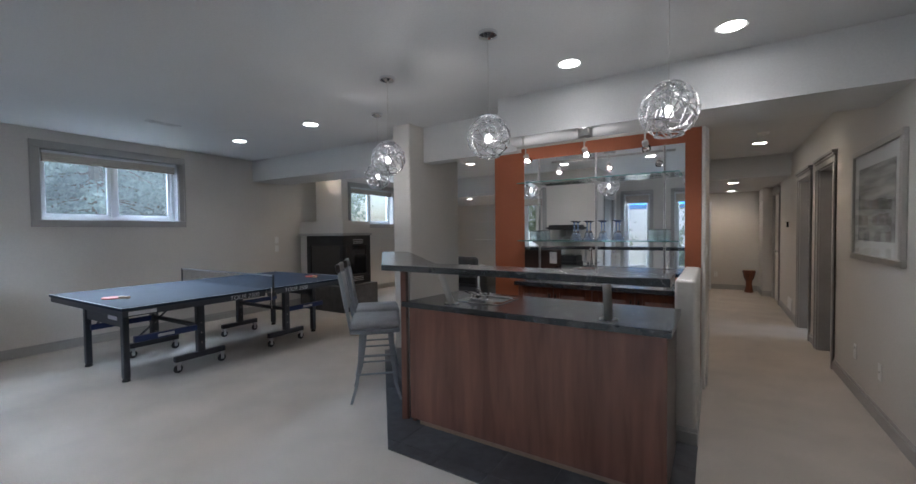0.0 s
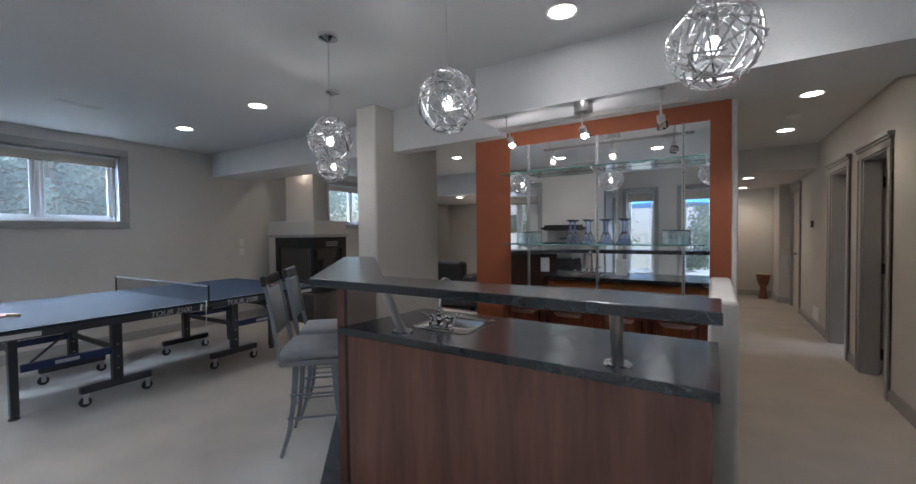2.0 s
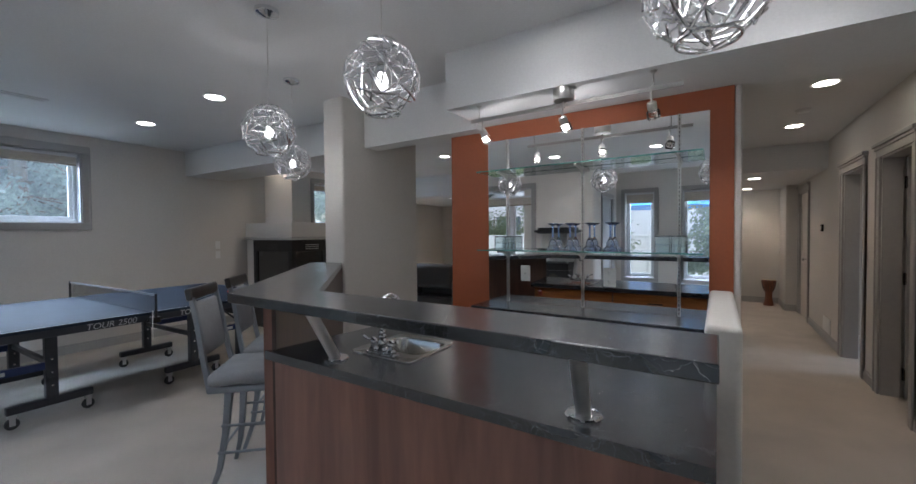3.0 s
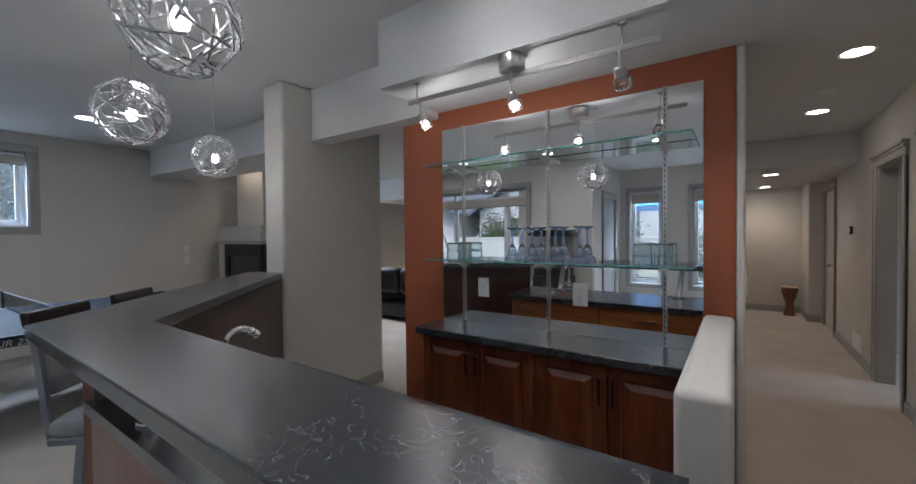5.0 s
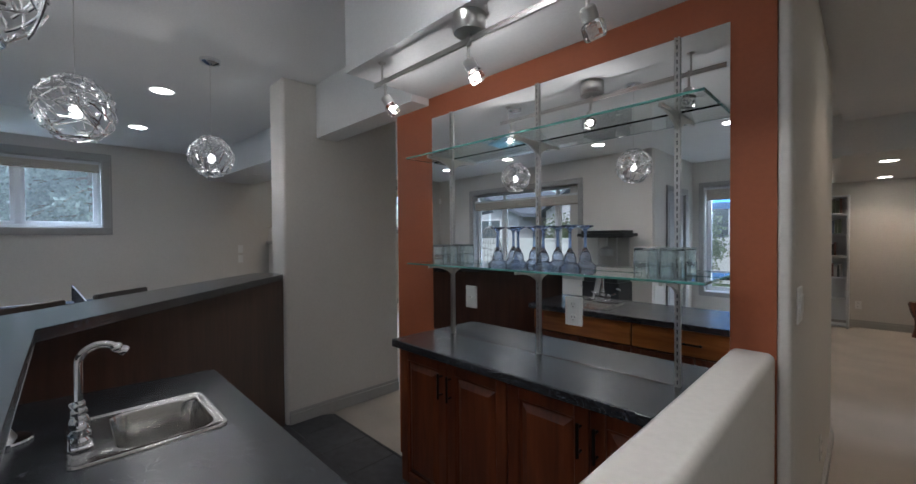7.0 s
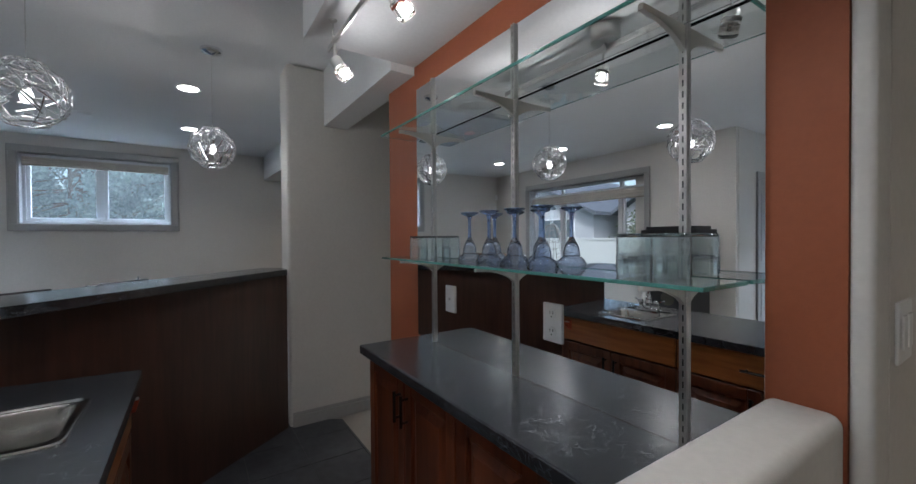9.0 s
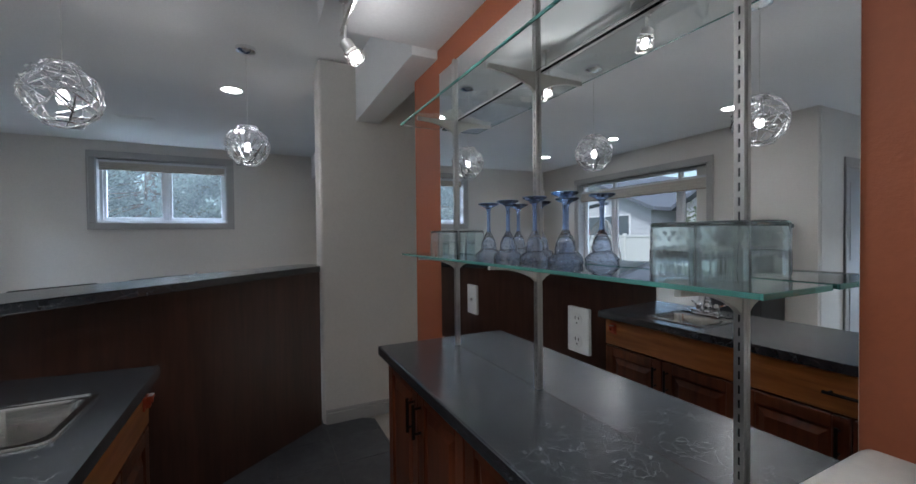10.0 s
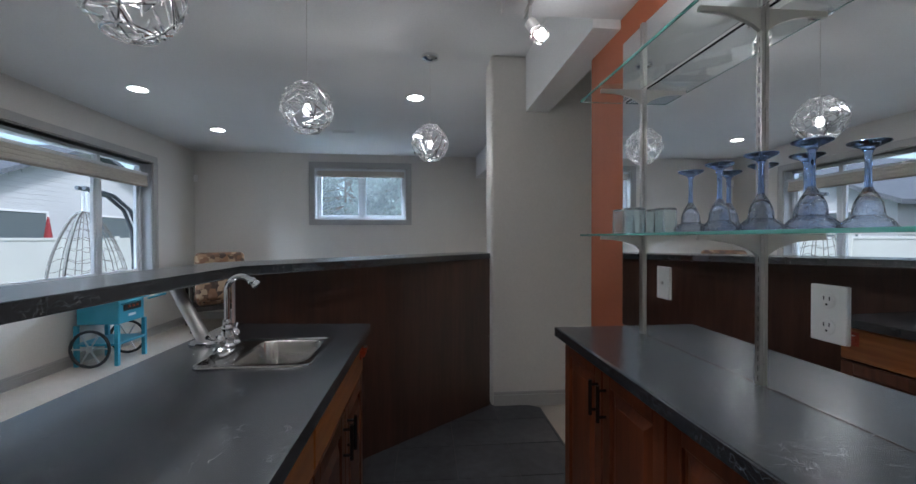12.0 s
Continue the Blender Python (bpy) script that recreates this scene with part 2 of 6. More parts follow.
HEARTH = material("dark_hearth_tile", (0.06, 0.058, 0.056), 0.5, grain=0.2, grain_size=14, stain=0.2, stain_size=3, bump=0.3, bump_size=20)
FIREGLASS = material("dark_fire_glass", (0.02, 0.02, 0.022), 0.05, spec=0.9)
DRUMWOOD = wood("red_drum_wood", (0.10, 0.026, 0.010), (0.22, 0.06, 0.022), 0.4)
DRUMROPE = material("drum_rope", (0.05, 0.035, 0.025), 0.8)
SKIN = material("drum_skin", (0.5, 0.42, 0.32), 0.7, stain=0.1, stain_size=8)
LEATHER = material("black_leather", (0.016, 0.016, 0.017), 0.38, grain=0.1, grain_size=60, bump=0.5, bump_size=90)
TEAL = material("turquoise_enamel", (0.05, 0.30, 0.42), 0.35, stain=0.06, stain_size=5)
BADGE = material("dark_badge", (0.05, 0.045, 0.03), 0.4)
BOOKS = [material("book_cover", c, 0.6, grain=0.1, grain_size=40) for c in ((0.35, 0.33, 0.3), (0.12, 0.05, 0.04), (0.05, 0.08, 0.14), (0.08, 0.1, 0.07), (0.03, 0.03, 0.03))]


def patchwork(name):
    """Woven fabric of small brown, rust and cream blocks."""
    m = bpy.data.materials.new(name)
    m.use_nodes = True
    nt = m.node_tree
    b = nt.nodes["Principled BSDF"]
    b.inputs["Roughness"].default_value = 0.9
    co, vo, ramp = nt.nodes.new("ShaderNodeTexCoord"), nt.nodes.new("ShaderNodeTexVoronoi"), nt.nodes.new("ShaderNodeValToRGB")
    vo.distance, vo.inputs["Scale"].default_value = "CHEBYCHEV", 16
    nt.links.new(co.outputs["Object"], vo.inputs["Vector"])
    nt.links.new(vo.outputs["Color"], ramp.inputs["Fac"])
    e = ramp.color_ramp.elements
    e[0].position, e[0].color = 0.2, (0.05, 0.03, 0.02, 1)
    e[1].position, e[1].color = 0.8, (0.34, 0.24, 0.15, 1)
    mid = e.new(0.5)
    mid.color = (0.20, 0.10, 0.05, 1)
    nt.links.new(ramp.outputs["Color"], b.inputs["Base Color"])
    return m


def print_art(name):
    """A hazy landscape: bands of grey and sepia, broken by noise."""
    m = bpy.data.materials.new(name)
    m.use_nodes = True
    nt = m.node_tree
    b = nt.nodes["Principled BSDF"]
    b.inputs["Roughness"].default_value = 0.6
    co, mp, n, ramp = nt.nodes.new("ShaderNodeTexCoord"), nt.nodes.new("ShaderNodeMapping"), nt.nodes.new("ShaderNodeTexNoise"), nt.nodes.new("ShaderNodeValToRGB")
    mp.inputs["Scale"].default_value = (1.2, 1, 11)
    n.inputs["Scale"].default_value, n.inputs["Detail"].default_value = 1.6, 6
    nt.links.new(co.outputs["Object"], mp.inputs["Vector"])
    nt.links.new(mp.outputs[0], n.inputs["Vector"])
    nt.links.new(n.outputs["Fac"], ramp.inputs["Fac"])
    e = ramp.color_ramp.elements
    e[0].position, e[0].color = 0.35, (0.13, 0.12, 0.11, 1)
    e[1].position, e[1].color = 0.65, (0.50, 0.49, 0.46, 1)
    nt.links.new(ramp.outputs["Color"], b.inputs["Base Color"])
    return m


def mesh_screen(name, cover):
    """Woven screen as an even sheet, part clear and part pale, that hazes the view."""
    m = bpy.data.materials.new(name)
    m.use_nodes = True
    nt = m.node_tree
    nt.nodes.remove(nt.nodes["Principled BSDF"])
    hole, thread, lit, a, b = [nt.nodes.new("ShaderNode" + k) for k in ("BsdfTransparent", "BsdfDiffuse", "BsdfTranslucent", "MixShader", "MixShader")]
    thread.inputs["Color"].default_value = lit.inputs["Color"].default_value = (0.5, 0.53, 0.53, 1)
    a.inputs["Fac"].default_value, b.inputs["Fac"].default_value = 0.6, cover
    nt.links.new(thread.outputs[0], a.inputs[1])
    nt.links.new(lit.outputs[0], a.inputs[2])
    nt.links.new(hole.outputs[0], b.inputs[1])
    nt.links.new(a.outputs[0], b.inputs[2])
    nt.links.new(b.outputs[0], nt.nodes["Material Output"].inputs["Surface"])
    return m


SCREEN = mesh_screen("haze_screen", 0.035)
PATTERN, PRINT = patchwork("patchwork_fabric"), print_art("landscape_print")
LAWN = material("mown_lawn", (0.055, 0.085, 0.03), 0.9, grain=0.3, grain_size=40, stain=0.25, stain_size=0.4, bump=0.6, bump_size=60)
CONCRETE = material("patio_concrete", (0.42, 0.41, 0.39), 0.85, grain=0.12, grain_size=60, stain=0.12, stain_size=1.0, bump=0.3, bump_size=90)
BARK = material("tree_bark", (0.09, 0.065, 0.045), 0.9, grain=0.3, grain_size=20, bump=0.8, bump_size=30)


def foliage(name, colour):
    """Thin leaves that let part of the light through, in uneven tones."""
    m = bpy.data.materials.new(name)
    m.use_nodes = True
    nt = m.node_tree
    nt.nodes.remove(nt.nodes["Principled BSDF"])
    geo, ramp = nt.nodes.new("ShaderNodeNewGeometry"), nt.nodes.new("ShaderNodeValToRGB")
    ramp.color_ramp.elements[0].color = (*[c * 0.75 for c in colour], 1)
    ramp.color_ramp.elements[1].color = (*[c * 1.3 for c in colour], 1)
    nt.links.new(geo.outputs["Random Per Island"], ramp.inputs["Fac"])
    front, back, mix = nt.nodes.new("ShaderNodeBsdfDiffuse"), nt.nodes.new("ShaderNodeBsdfTranslucent"), nt.nodes.new("ShaderNodeMixShader")
    mix.inputs["Fac"].default_value = 0.45
    for n in (front, back):
        nt.links.new(ramp.outputs["Color"], n.inputs["Color"])
    nt.links.new(front.outputs[0], mix.inputs[1])
    nt.links.new(back.outputs[0], mix.inputs[2])
    nt.links.new(mix.outputs[0], nt.nodes["Material Output"].inputs["Surface"])
    return m


SPRUCE = foliage("spruce_needles", (0.20, 0.24, 0.22))
LEAF = foliage("green_leaves", (0.20, 0.24, 0.15))
SIDING = material("pale_lap_siding", (0.46, 0.48, 0.50), 0.6, stain=0.06, stain_size=0.6)
SHINGLE = material("dark_shingles", (0.10, 0.115, 0.135), 0.85, grain=0.25, grain_size=12, bump=0.5, bump_size=20)
VINYL = material("white_fence_vinyl", (0.50, 0.52, 0.51), 0.5, stain=0.05, stain_size=0.8)
FARGLASS = material("far_window_glass", (0.10, 0.125, 0.14), 0.12)
EGGMETAL = material("dark_stand_steel", (0.03, 0.033, 0.038), 0.45, 0.3)
WICKER = material("brown_grey_wicker", (0.12, 0.105, 0.09), 0.7, grain=0.2, grain_size=60)
CUSHION = material("pale_cushion", (0.55, 0.57, 0.58), 0.9, grain=0.08, grain_size=120)


# ---- mesh helpers ----
def mesh_object(name, bm, mat, parent=None, smooth=False):
    data = bpy.data.meshes.new(name)
    bm.normal_update()
    bm.to_mesh(data)
    bm.free()
    for m in (mat if isinstance(mat, (list, tuple)) else [mat]):
        data.materials.append(m)
    if smooth:
        for p in data.polygons:
            p.use_smooth = True
        data.set_sharp_from_angle(angle=radians(38))
    ob = new(name, data)
    if parent is not None:
        ob.parent = parent
    return ob


def part(name, bm, mat, parent, label="", smooth=False):
    ob = mesh_object(name, bm, mat, parent, smooth)
    if label:
        ob["label"] = label
    return ob


def thing(name, label, category, m=None, group="", kind=""):
    """An empty at the thing's base."""
    ob = new(name)
    if m is not None:
        ob.matrix_world = m
    return tagged(ob, label, category, group, kind)


def box(bm, a, b, bevel=0.0, seg=1, m=None, index=0):
    """A box between two corners, with its edges rounded."""
    lo, hi = [min(p, q) for p, q in zip(a, b)], [max(p, q) for p, q in zip(a, b)]
    made = bmesh.ops.create_cube(bm, size=1.0)["verts"]
    for v in made:
        v.co = Vector([(l + h) / 2 + c * (h - l) for l, h, c in zip(lo, hi, v.co)])
    faces = {f for v in made for f in v.link_faces}
    if bevel:
        edges = list({e for v in made for e in v.link_edges})
        res = bmesh.ops.bevel(bm, geom=edges, offset=bevel, segments=seg, affect="EDGES", profile=0.5)
        faces = set(res["faces"]) | {f for f in faces if f.is_valid}
        made = list({v for f in faces for v in f.verts})
    for f in faces:
        f.material_index = index
    if m is not None:
        bmesh.ops.transform(bm, matrix=m, verts=made)
    return made


def boxed(*args, **kw):
    bm = bmesh.new()
    box(bm, *args, **kw)
    return bm


def tube(bm, points, r, seg=8, closed=False, taper=None):
    """A round tube along a line of points."""
    pts = [Vector(p) for p in points]
    n = len(pts)
    rings, up = [], None
    for i, p in enumerate(pts):
        if closed:
            d = pts[(i + 1) % n] - pts[i - 1]
        else:
            d = pts[min(i + 1, n - 1)] - pts[max(i - 1, 0)]
        d.normalize()
        if up is None:
            up = d.orthogonal().normalized()
        else:
            up = (up - d * up.dot(d)).normalized()
        side = d.cross(up)
        rr = r if taper is None else r * taper[i]
        rings.append([bm.verts.new(p + (up * math.cos(a) + side * math.sin(a)) * rr) for a in [2 * math.pi * k / seg for k in range(seg)]])
    for i in range(n if closed else n - 1):
        a, b = rings[i], rings[(i + 1) % n]
        for k in range(seg):
            bm.faces.new((a[k], a[(k + 1) % seg], b[(k + 1) % seg], b[k]))
    if not closed:
        bm.faces.new(list(reversed(rings[0])))
        bm.faces.new(rings[-1])


def lathe(bm, profile, centre=(0, 0, 0), seg=24, m=None, cap=True):
    """A turned body: (radius, height) pairs from the bottom up."""
    c = Vector(centre)
    rings = []
    for r, z in profile:
        if r < 1e-5:
            rings.append([bm.verts.new(c + Vector((0, 0, z)))])
        else:
            rings.append([bm.verts.new(c + Vector((r * math.cos(a), r * math.sin(a), z))) for a in [2 * math.pi * k / seg for k in range(seg)]])
    for a, b in zip(rings, rings[1:]):
        if len(a) == 1 and len(b) == 1:
            continue
        for k in range(seg):
            k2 = (k + 1) % seg
            if len(a) == 1:
                bm.faces.new((a[0], b[k2], b[k]))
            elif len(b) == 1:
                bm.faces.new((a[k], a[k2], b[0]))
            else:
                bm.faces.new((a[k], a[k2], b[k2], b[k]))
    if cap:
        if len(rings[0]) > 1:
            bm.faces.new(list(reversed(rings[0])))
        if len(rings[-1]) > 1:
            bm.faces.new(rings[-1])
    if m is not None:
        bmesh.ops.transform(bm, matrix=m, verts=[v for r in rings for v in r])


def prism(bm, outline, z0, z1, bevel=0.0, index=0):
    """A plate with the given outline, counted anticlockwise from above."""
    lo = [bm.verts.new((x, y, z0)) for x, y in outline]
    hi = [bm.verts.new((x, y, z1)) for x, y in outline]
    n = len(outline)
    faces = [bm.faces.new(list(reversed(lo))), bm.faces.new(hi)]
    faces += [bm.faces.new((lo[i], lo[(i + 1) % n], hi[(i + 1) % n], hi[i])) for i in range(n)]
    for f in faces:
        f.material_index = index
    if bevel:
        edges = list({e for f in faces[:2] for e in f.edges})
        bmesh.ops.bevel(bm, geom=edges, offset=bevel, segments=2, affect="EDGES", profile=0.5)


def line_up(p, q):
    """The pose that carries the z axis from p towards q."""
    d = Vector(q) - Vector(p)
    return Matrix.Translation(p) @ d.to_track_quat("Z", "Y").to_matrix().to_4x4()


def wall(name, axis, at, thick, a0, a1, z0, z1, holes=(), mat=None, label="", category="wall"):
    """A wall along axis from a0 to a1, its room face at 'at', thick away from it (signed), with rectangular openings (a0, a1, z0, z1)."""
    bm = bmesh.new()
    cuts = sorted({a0, a1, *[h[0] for h in holes], *[h[1] for h in holes]})
    for p, q in zip(cuts, cuts[1:]):
        solid = [(z0, z1)]
        for h0, h1, hz0, hz1 in holes:
            if h0 <= p + 1e-6 and q <= h1 + 1e-6:
                solid = [s for lo, hi in solid for s in ((lo, min(hi, hz0)), (max(lo, hz1), hi)) if s[1] - s[0] > 1e-4]
        for lo, hi in solid:
            if axis == "x":
                box(bm, (p, at, lo), (q, at + thick, hi))
            else:
                box(bm, (at, p, lo), (at + thick, q, hi))
    ob = mesh_object(name, bm, mat or WALL)
    return tagged(ob, label or "greige painted drywall wall", category, kind="structure")


def slab(name, a, b, mat, label, category, bevel=0.0):
    return tagged(mesh_object(name, boxed(a, b, bevel=bevel, seg=6 if bevel > 0.01 else 2), mat, smooth=bevel > 0.01), label, category, kind="structure")


# ---- plan ----
XW, YSW, XE, YN, TOP, LOW = -6.444, -0.05, 1.15, 10.98, 2.585, 2.21
YA = -1.83            # back of the walk-out alcove
YM = 4.168            # face of the orange wall


def skewed(ob):
    ob.matrix_world = SKEW @ ob.matrix_world
    return ob


slab("floor", (-7.0, YA - 0.2, -0.12), (3.2, YN + 0.6, 0.0), CARPET, "cream cut-pile carpet over the whole room", "carpet floor")
slab("ceiling", (-7.0, YA - 0.2, TOP), (3.2, 8.2, TOP + 0.1), CEIL, "pale textured ceiling", "ceiling")
slab("ceiling_low", (-7.0, 8.2, 2.15), (0.1, YN + 0.6, TOP + 0.1), CEIL, "lowered pale ceiling at the far end", "ceiling")
slab("ceiling_hall", (0.102, 8.05, 2.15), (3.2, YN + 0.6, TOP - 0.002), CEIL, "lowered pale hallway ceiling", "ceiling")
slab("bulkhead_bar", (-1.53, 3.63, LOW), (XE, YM + 0.1, TOP - 0.002), CEIL, "pale drywall bulkhead over the bar", "bulkhead")
slab("ceiling_hall_near", (0.12, YM + 0.1, 2.48), (XE, 8.05, TOP - 0.002), CEIL, "pale hallway ceiling", "ceiling")
slab("bulkhead_header", (-2.72, 4.04, 2.17), (-1.532, 4.21, TOP - 0.002), CEIL, "pale drywall header over the opening", "bulkhead")
skewed(slab("bulkhead_west", (XW, 4.32, 2.235), (-2.95, 4.95, TOP - 0.002), CEIL, "pale drywall bulkhead before the fireplace", "bulkhead"))

W1, W2 = (1.73, 3.17, 1.54, 2.37), (6.58, 8.02, 1.54, 2.37)
SW = (-5.42, -3.06, 0.78, 2.21)
A1, A2 = (-1.59, -1.04, 0.45, 2.17), (-0.56, -0.01, 0.45, 2.17)
DA, DB, DC = (5.44, 6.10, 0.0, 1.98), (6.57, 7.28, 0.0, 1.98), (9.27, 10.01, 0.0, 1.98)
skewed(wall("wall_west", "y", XW, -0.2, -0.3, YN + 0.4, 0, TOP, [W1, W2]))
skewed(wall("wall_south", "x", YSW, -0.2, XW, -1.93, 0, TOP, [SW]))
wall("wall_alcove", "y", -1.76, -0.12, YA, -0.10, 0, TOP, [(-1.45, -0.65, 0, 2.03)])
wall("wall_alcove_back", "x", YA, -0.2, -3.2, XE, 0, TOP, [A1, A2])
wall("wall_closet", "y", -2.9, -0.2, YA, -0.20, 0, TOP)
wall("wall_east", "y", XE, 0.12, YA - 0.2, YN, 0, TOP, [DA, DB, DC])
wall("wall_north", "x", YN, 0.2, -6.9, 3.2, 0, TOP)
EWIN = (6.75, 7.95, 0.95, 2.05)
wall("wall_far_rooms", "y", 3.0, 0.2, YA - 0.2, YN, 0, TOP, [EWIN])
wall("wall_room_divider", "x", 6.15, 0.12, XE + 0.12, 3.0, 0, TOP)
wall("wall_room_divider_south", "x", 4.0, 0.12, XE + 0.12, 3.0, 0, TOP)
wall("wall_room_divider_north", "x", 8.6, 0.12, XE + 0.12, 3.0, 0, TOP)
slab("wall_jog", (0.985, 10.22, 0), (XE - 0.001, YN - 0.001, 2.149), WALL, "greige drywall corner at the end of the hallway", "wall", bevel=0.012)
wall("wall_orange", "x", YM, 0.10, -1.846, 0.086, 0, LOW - 0.001, mat=ORANGE, label="burnt orange painted wall behind the bar")
wall("wall_hall", "y", 0.12, -0.12, YM + 0.1, 6.25, 0, TOP)
wall("wall_block_back", "x", 6.25, -0.12, -1.846, 0.0, 0, TOP)
wall("wall_block_west", "y", -1.846, 0.12, YM + 0.1, 6.13, 0, TOP)
slab("wall_column", (-2.975, 3.782, 0), (-2.722, 4.80, TOP - 0.003), WALL, "greige drywall column with rounded corners", "column", bevel=0.022)
slab("wall_half", (-0.032, 3.11, 0), (0.085, YM - 0.002, 1.037), WALL, "low greige half wall with rounded cap", "half wall", bevel=0.022)
slab("wall_corner", (0.087, YM - 0.003, 0), (0.121, YM + 0.099, LOW - 0.002), WALL, "rounded greige drywall corner", "wall", bevel=0.012)


def baseboard(axis, at, out, a0, a1):
    """A two-step moulded board that stands 'out' metres from the wall face (signed)."""
    bm = bmesh.new()
    for depth, z0, z1 in ((1.0, 0.001, 0.085), (0.55, 0.085, 0.11)):
        if axis == "x":
            box(bm, (a0, at, z0), (a1, at + out * depth, z1), bevel=0.003)
        else:
            box(bm, (at, a0, z0), (at + out * depth, a1, z1), bevel=0.003)
    return tagged(mesh_object("baseboard", bm, TRIM), "grey painted moulded baseboard", "baseboard", kind="structure")


skewed(baseboard("y", XW, 0.015, -0.03, YN))
skewed(baseboard("x", YSW, 0.015, XW + 0.02, -1.95))
for d0, d1 in ((YA, DA[0] - 0.09), (DA[1] + 0.09, DB[0] - 0.09), (DB[1] + 0.09, DC[0] - 0.09), (DC[1] + 0.09, 10.20)):
    baseboard("y", XE, -0.015, d0, d1)
baseboard("x", YN, -0.015, -6.6, 0.968)
baseboard("x", 10.22, -0.015, 0.972, XE - 0.017)
baseboard("y", 0.985, -0.015, 10.23, YN - 0.017)
baseboard("y", 0.12, 0.015, YM + 0.1, 6.25)
baseboard("y", -2.722, 0.015, 3.80, 4.79)
baseboard("y", 0.083, 0.015, 3.12, YM)
baseboard("x", 3.11, -0.015, -0.02, 0.098)
baseboard("y", -2.975, -0.015, 3.80, 4.79)


def casing(name, axis, at, out, a0, a1, z0, z1, label, w=0.085, sill=False, crown=False):
    """Trim boards round an opening, on the room side of the wall."""
    bm = bmesh.new()

    def board(p, q, lo, hi, depth):
        if axis == "x":
            box(bm, (p, at, lo), (q, at + out * depth, hi), bevel=0.004)
        else:
            box(bm, (at, p, lo), (at + out * depth, q, hi), bevel=0.004)

    board(a0 - w, a0, z0, z1, 0.018)
    board(a1, a1 + w, z0, z1, 0.018)
    board(a0 - w, a1 + w, z1, z1 + w, 0.021)
    board(a0 - w, a0 - w + 0.02, z0, z1, 0.026)
    board(a1 + w - 0.02, a1 + w, z0, z1, 0.026)
    if sill:
        board(a0 - w, a1 + w, z0 - w, z0, 0.021)
    if crown:
        board(a0 - w - 0.02, a1 + w + 0.02, z1 + w, z1 + w + 0.03, 0.045)
        board(a0 - w - 0.01, a1 + w + 0.01, z1 + w - 0.025, z1 + w, 0.032)
    # lining through the wall
    deep = -out * 0.12
    for p, q, lo, hi in ((a0, a0 + 0.012, z0, z1), (a1 - 0.012, a1, z0, z1), (a0 + 0.012, a1 - 0.012, z1 - 0.012, z1)):
        if axis == "x":
            box(bm, (p, at, lo), (q, at + deep / abs(out) if abs(out) > 1 else at + deep, hi))
        else:
            box(bm, (at, p, lo), (at + deep, q, hi))
    return tagged(mesh_object(name, bm, TRIM), label, "trim", kind="structure")


def window(name, m, width, height, bars, depth, label, blind=0.0, transom=0.0):
    """A vinyl window in the x-z plane of m, its face to +y: outer frame, sashes, panes and a rolled woven blind."""
    win = tagged(new(name), label, "window", kind="structure")
    win.matrix_world = m
    f = 0.045
    bm = bmesh.new()
    for a, b in (((0, 0, 0), (width, 0.07, f)), ((0, 0, height - f), (width, 0.07, height)), ((0, 0, f), (f, 0.07, height - f)), ((width - f, 0, f), (width, 0.07, height - f))):
        box(bm, a, b, bevel=0.004)
    part("window_frame", bm, PVC, win)
    top = height - f - transom
    if transom:
        part("transom_bar", boxed((f, 0.005, top - 0.05), (width - f, 0.06, top), 0.004), PVC, win)
        top -= 0.05
    edges = [f] + [b * width for b in bars] + [width - f]
    for b in bars:
        part("mullion", boxed((b * width - 0.025, 0.004, f), (b * width + 0.025, 0.062, height - f - (0 if not transom else 0.0)), 0.004), PVC, win)
    for i, (p, q) in enumerate(zip(edges, edges[1:])):
        p2, q2 = p + (0.025 if i else 0), q - (0.025 if i < len(edges) - 2 else 0)
        bm = bmesh.new()
        s = 0.035
        for a, b in (((p2, 0.012, f), (q2, 0.05, f + s)), ((p2, 0.012, top - s), (q2, 0.05, top)), ((p2, 0.012, f + s), (p2 + s, 0.05, top - s)), ((q2 - s, 0.012, f + s), (q2, 0.05, top - s))):
            box(bm, a, b, bevel=0.003)
        part("sash", bm, PVC, win)
        g = part("pane", boxed((p2 + s - 0.005, 0.028, f + s - 0.005), (q2 - s + 0.005, 0.032, top - s + 0.005)), PANE, win)
        g.visible_shadow = False
        if not transom:
            # screen sheet added to veil the view with pale haze, without a shadow
            g = part("haze_screen", boxed((p2 + s - 0.004, 0.016, f + s - 0.004), (q2 - s + 0.004, 0.0165, top - s + 0.004)), SCREEN, win, "fine grey insect screen that hazes the view")
            g.visible_shadow = False
        if transom:
            g = part("pane", boxed((p2, 0.028, top + 0.05), (q2, 0.032, height - f)), PANE, win)
            g.visible_shadow = False
    # reveal boards between the frame and the wall face
    bm = bmesh.new()
    box(bm, (0.0, 0.07, 0.0), (width, depth, 0.012))
    box(bm, (0.0, 0.07, height - 0.012), (width, depth, height))
    box(bm, (0.0, 0.07, 0.012), (0.012, depth, height - 0.012))
    box(bm, (width - 0.012, 0.07, 0.012), (width, depth, height - 0.012))
    part("window_sill", bm, PVC, win, "white window reveal")
    return win


